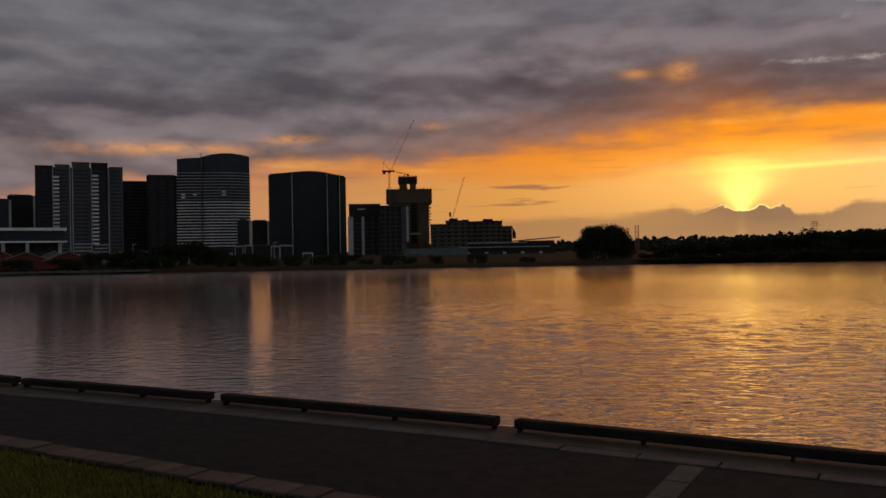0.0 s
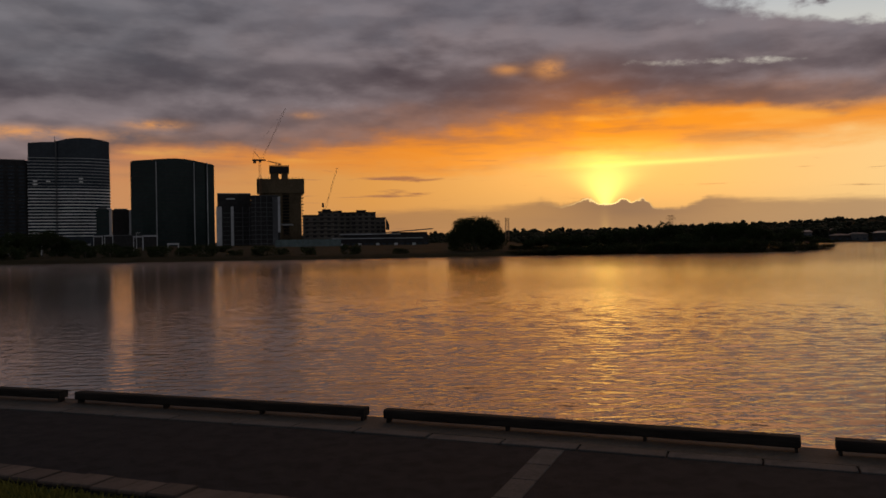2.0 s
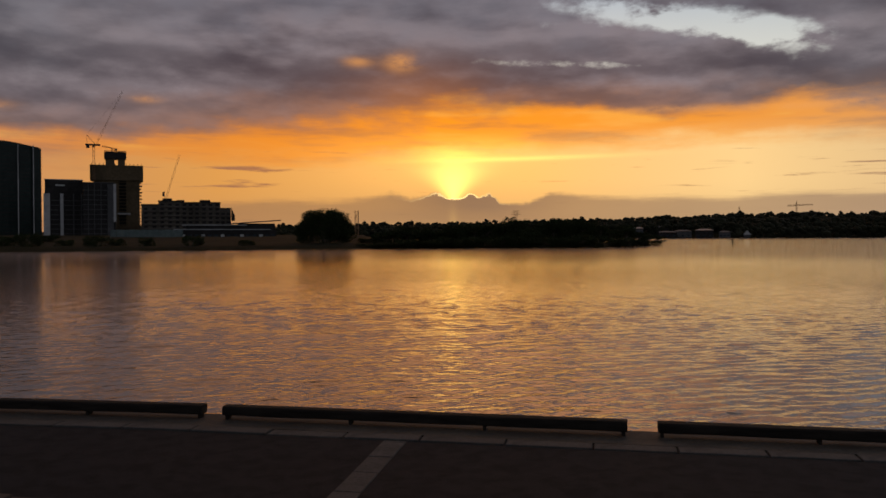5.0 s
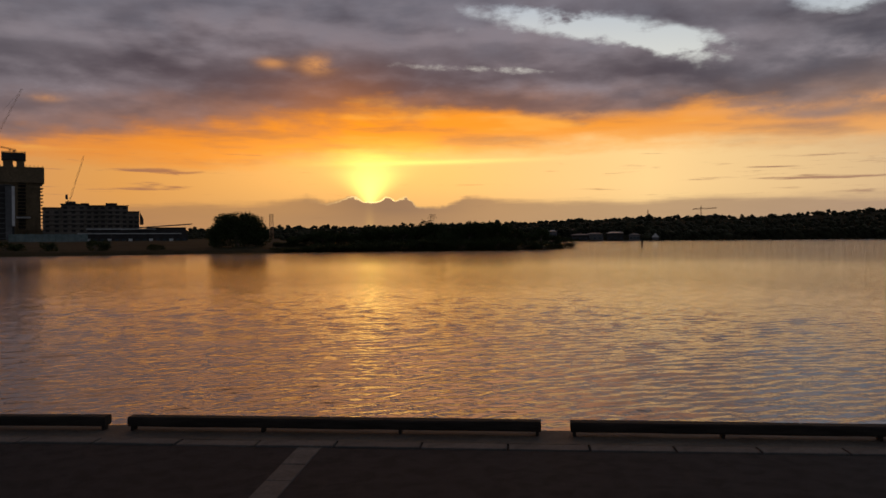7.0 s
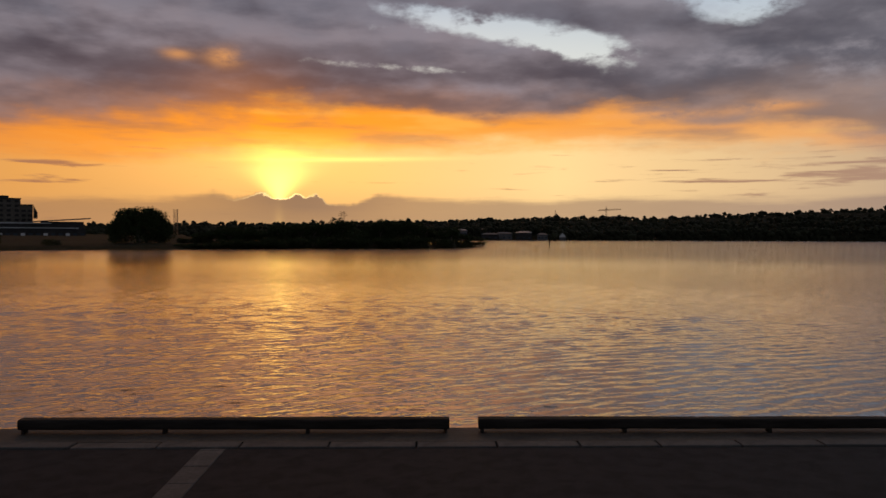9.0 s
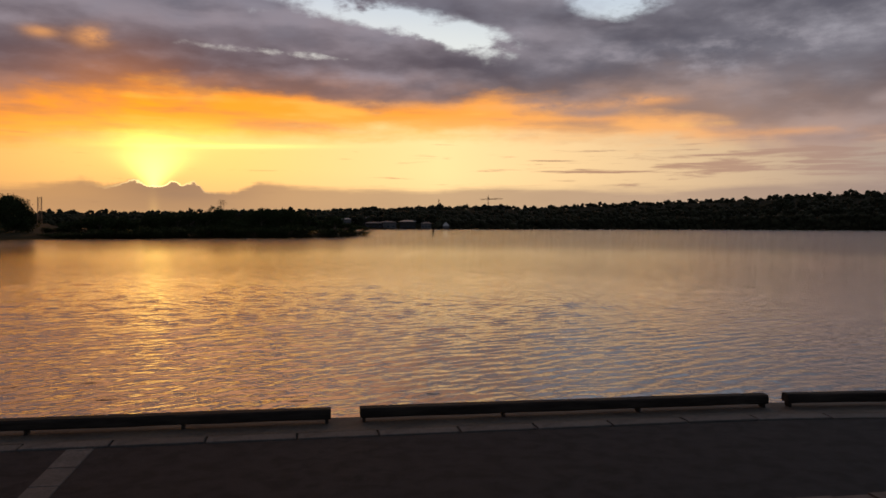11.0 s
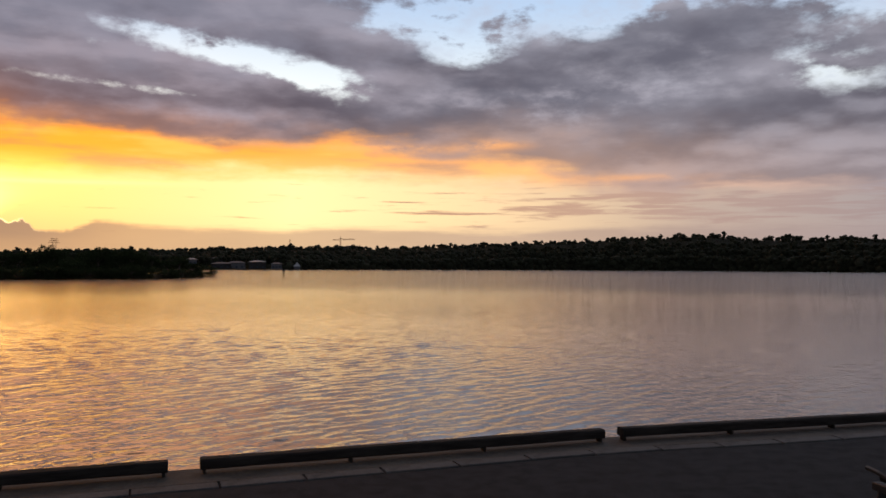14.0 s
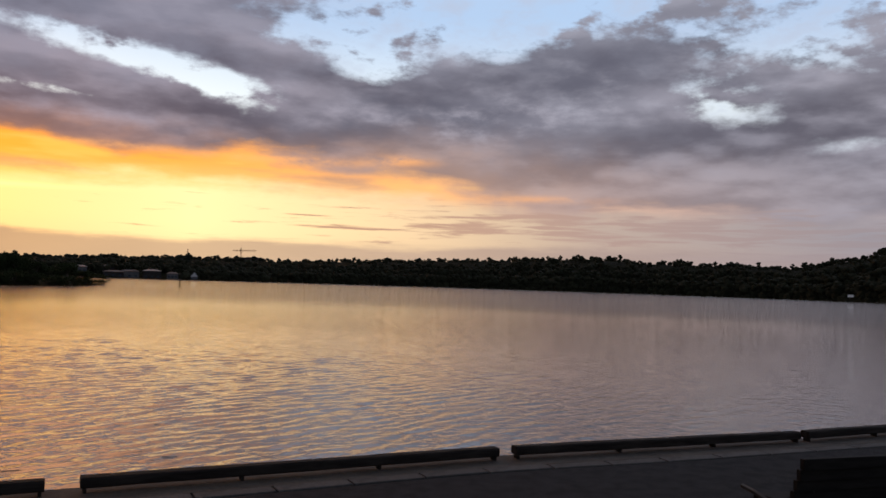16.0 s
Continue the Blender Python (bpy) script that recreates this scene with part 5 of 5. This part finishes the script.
def far_woods():
    """The wooded far shore: several rows of trees, each a trunk and a loose crown, in one mesh."""
    rng = random.Random(77)
    verts, faces = [], []

    def top(az):
        return float(np.interp(az, [-75, -62, -56.1, -55, -52.4, -51.7, -47, -41, -39.5, -36.5, -32.4, -28.6, -24.8, -20.8, -16.8, -12.8, -8, -4, 0, 8, 16, 24],
                               [3.6, 3.6, 3.35, 2.9, 2.4, 2.05, 2.2, 2.2, 2.4, 2.42, 2.15, 2.0, 1.85, 1.68, 1.5, 1.5, 1.5, 1.35, 1.2, 1.02, 0.9, 0.8]))

    def tree(a, r, z0, z1, w):
        base = spot(a, r, z0)
        n = len(verts)
        for t in (0, 2.1, 4.2):
            verts.append(base + Vector((0.25 * math.cos(t), 0.25 * math.sin(t), 0)))
        verts.append(base + Vector((0, 0, (z1 - z0) * 0.7)))
        faces.extend(((n, n + 1, n + 3), (n + 1, n + 2, n + 3), (n + 2, n, n + 3)))
        clumps = []
        mid = z1 - z0 - 0.72 * w
        for k in range(15):
            t, u = rng.uniform(0, 6.28), rng.uniform(-0.3, 1.0) if k < 9 else -0.5 - 0.5 * (k - 9)
            d = w * math.sqrt(max(0.15, 1 - u * u)) * rng.uniform(0.2, 0.66)
            if mid + 0.48 * w * u > -0.2 * w:
                clumps.append((base + Vector((math.cos(t) * d, math.sin(t) * d, mid + 0.48 * w * u)), w * rng.uniform(0.26, 0.40) * (1.0 if k < 9 else 1.45)))
        for c, rad in clumps:
            n = len(verts)
            for x, y, z in ICO:
                k = rad * rng.uniform(0.72, 1.08)
                verts.append(c + Vector((x * k, y * k, z * k * 0.85)))
            faces.extend((n + i, n + j, n + k) for i, j, k in ICO_FACES)
        v, f = leaf_cloud(rng, clumps, 120 / w / w, w * 0.042)
        n = len(verts)
        verts.extend(v)
        faces.extend(tuple(i + n for i in q) for q in f)

    for row, (gap, share, step) in enumerate(((6, 0.42, 0.36), (40, 0.64, 0.42), (110, 0.82, 0.42), (260, 1.0, 0.24))):
        a = 24.0 if row else 12.0
        while a > -74:
            r = far_shore(a) + gap * rng.uniform(0.8, 1.2)
            z0 = land(a, r) - 0.3
            crest = rise(top(a) * share, r)
            lift = 0.5 + 0.5 * noise.noise(Vector((a * 0.9, row * 7.0, 4.0)))
            tall = max(4.0, (crest - z0) * (0.82 + 0.22 * lift + rng.uniform(-0.06, 0.06)))
            wide = rng.uniform(5.0, 9.0)
            if row == 3 and rng.random() < 0.15:
                tall, wide = tall + rng.uniform(1.0, 2.6), rng.uniform(3.6, 5.5)
            if not (row == 0 and -9.5 < a < -2.5):
                tree(a, r, z0, z0 + tall, wide)
            a -= step * rng.uniform(0.6, 1.3)
    tagged(sheet_object("far_woods", verts, faces, M_LEAF_FAR), "dark wooded slope on the far shore", "woods", kind="stuff")

    # solid backing of the wooded slope, so no sky shows low between the trunks; its dark colour paints the shade there
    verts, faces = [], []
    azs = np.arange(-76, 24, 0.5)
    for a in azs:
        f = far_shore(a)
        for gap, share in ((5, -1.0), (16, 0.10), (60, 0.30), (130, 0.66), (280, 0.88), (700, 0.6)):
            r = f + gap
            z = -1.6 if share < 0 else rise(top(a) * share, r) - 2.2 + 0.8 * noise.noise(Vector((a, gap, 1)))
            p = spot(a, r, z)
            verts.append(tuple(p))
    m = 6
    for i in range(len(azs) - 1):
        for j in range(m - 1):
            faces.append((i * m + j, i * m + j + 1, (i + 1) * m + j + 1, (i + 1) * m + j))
    tagged(sheet_object("wooded_slope", verts, faces, M_WOODS_SHADE, smooth=True), "far slope coloured dark for the shade among the trees", "hillside", kind="structure")


far_woods()


# ---- things on the promenade ----
def build_timbers():
    """Squared timber baulks along the sea wall, each on blocks, with gaps between."""
    rng = random.Random(2)
    ends = [(-13.60, -10.28), (-10.09, -6.724), (-6.524, -3.233), (-3.046, 0.267), (0.497, 3.976), (4.158, 8.021), (8.15, 11.9)]
    x = 12.1
    while x < 40:
        ends.append((x, x + 3.6))
        x += 3.8
    x = -13.8
    while x > -45:
        ends.append((x - 3.35, x))
        x -= 3.55
    for a, b in ends:
        x0, x1 = (x * (6.44 + bend(x)) / 6.264 for x in (a, b))
        lean = math.degrees(math.atan2(bend(x1) - bend(x0), x1 - x0))
        ob = thing("timber_rail", ((x0 + x1) / 2, 6.50 + (bend(x0) + bend(x1)) / 2, 0.006), lean, "weathered square timber rail raised on blocks along the sea wall", "rail", "timber rails along the sea wall")
        half, n = (x1 - x0) / 2, 24
        bm = bmesh.new()
        rings = []
        for k in range(n + 1):
            x = -half + 2 * half * k / n
            j = [0.004 * noise.noise(Vector((x0 + x * 2.1, c, 0.7))) for c in range(8)]
            pts = ((-0.060, 0.050), (-0.060, 0.100), (-0.045, 0.116), (0.050, 0.116), (0.064, 0.102), (0.064, 0.050), (0.052, 0.038), (-0.050, 0.038))
            rings.append([bm.verts.new((x, y + j[i], z + j[i - 3])) for i, (y, z) in enumerate(pts)])
        for a, b in zip(rings, rings[1:]):
            for i in range(8):
                bm.faces.new((a[i], b[i], b[(i + 1) % 8], a[(i + 1) % 8]))
        bm.faces.new(rings[0])
        bm.faces.new(rings[-1][::-1])
        bmesh.ops.recalc_face_normals(bm, faces=bm.faces)
        part("beam", bm, M_TIMBER, ob)
        for x in (-half + 0.03, -half / 3, half / 3, half - 0.03):
            part("block", box(bmesh.new(), x - 0.012, x + 0.012, -0.040, 0.040, 0, 0.042, 0.003), M_TIMBER, ob)
        for x in (-half + 0.22, half - 0.22, 0.0):
            part("bolt", rod(bmesh.new(), (x, 0, 0.114), (x, 0, 0.121), 0.016, 0.014, 8), M_BLACK, ob)


def build_bench():
    ob = thing("park_bench", (4.66, 2.98, -0.035), -9, "dark slatted park bench facing the water", "bench")
    for k in range(5):
        y = 0.36 - 0.095 * k
        bm = bmesh.new()
        box(bm, -0.66, 0.85, y - 0.042, y + 0.042, 0.43 + (0.012 * k if k else -0.012) - 0.012 * k, 0.462 - (0.01 if k == 0 else 0), 0.006)
        part("seat_slat", bm, M_BENCH, ob)
    for k in range(5):
        z, y = 0.487 + 0.0615 * k, -0.11 - 0.024 * k
        bm = bmesh.new()
        box(bm, -0.85, 0.85, y - 0.018, y + 0.018, z, z + 0.0605, 0.003)
        part("back_slat", bm, M_BENCH, ob)
    for x in (-0.72, 0.72):
        bm = bmesh.new()
        box(bm, x - 0.025, x + 0.025, -0.06, 0.36, 0.385, 0.43, 0.005)
        rod(bm, (x, 0.30, 0.40), (x, 0.36, 0.0), 0.026, 0.026, 8)
        rod(bm, (x, -0.05, 0.40), (x, -0.14, 0.0), 0.026, 0.026, 8)
        rod(bm, (x, -0.07, 0.40), (x, -0.19, 0.77), 0.020, 0.016, 8)
        part("leg_frame", bm, M_BLACK, ob)
    for x in (-0.69, 0.87):
        bm = bmesh.new()
        last = None
        for k in range(7):
            q = k / 6
            p = Vector((x, -0.16 + 0.62 * q, 0.462 + 0.02 * math.cos(q * 6.28)))
            if last is not None:
                rod(bm, last, p, 0.016, 0.016, 6)
            last = p
        part("side_rail", bm, M_BLACK, ob)


def build_edging():
    """Edging stones, the cross strip and the brick kerb: one object for each stone."""
    rng = random.Random(12)
    joints, x = [], -19.0
    while x < 19:
        joints.append(x)
        x += 0.635 + rng.uniform(-0.03, 0.03)
    shapes = []
    for k in range(6):
        bm = bmesh.new()
        box(bm, -0.5, 0.5, -0.080, 0.080, -0.012, 0.008 + 0.0012 * k, 0.006)
        me = bpy.data.meshes.new("edging_stone")
        bm.to_mesh(me)
        bm.free()
        me.materials.append(M_CONCRETE)
        shapes.append(me)
    for a, b in zip(joints, joints[1:]):
        ob = new("edging_stone", rng.choice(shapes))
        ob.parent = PATHWAY
        ob.location, ob.scale = ((a + b) / 2, 6.12 + bend((a + b) / 2), 0), (b - a - 0.014, 1, 1)
        ob.rotation_euler = (0, 0, math.atan2(bend(b) - bend(a), b - a))
    y = 4.36
    while y < 6.0:
        d = min(0.40 + rng.uniform(-0.03, 0.03), 6.02 - y)
        if d > 0.05:
            bm = bmesh.new()
            box(bm, -1.585 + rng.uniform(-0.003, 0.003), -1.405, y, y + d - 0.010, -0.01, 0.006 + rng.uniform(0, 0.003), 0.004)
            part("cross_stone", bm, M_CONCRETE, PATHWAY)
        y += d
    bricks = []
    for k in range(5):
        bm = bmesh.new()
        box(bm, -0.5, 0.5, -0.118, 0.118, -0.012, 0.010 + 0.003 * k, 0.008)
        me = bpy.data.meshes.new("kerb_brick")
        bm.to_mesh(me)
        bm.free()
        me.materials.append(M_PAVER)
        bricks.append(me)
    x = -11.0
    while x < 11.0:
        d = 0.235 + rng.uniform(-0.006, 0.006)
        ob = new("kerb_brick", rng.choice(bricks))
        ob.parent = PATHWAY
        ob.location, ob.scale = (x + d / 2, 4.202 - 0.1 * min(1.0, max(0.0, x / 3.0)) + rng.uniform(-0.006, 0.006), rng.uniform(-0.004, 0.004)), (d - 0.012, 1, 1)
        ob.rotation_euler = (0, 0, rng.uniform(-0.02, 0.02))
        x += d


build_timbers()
build_bench()
build_edging()
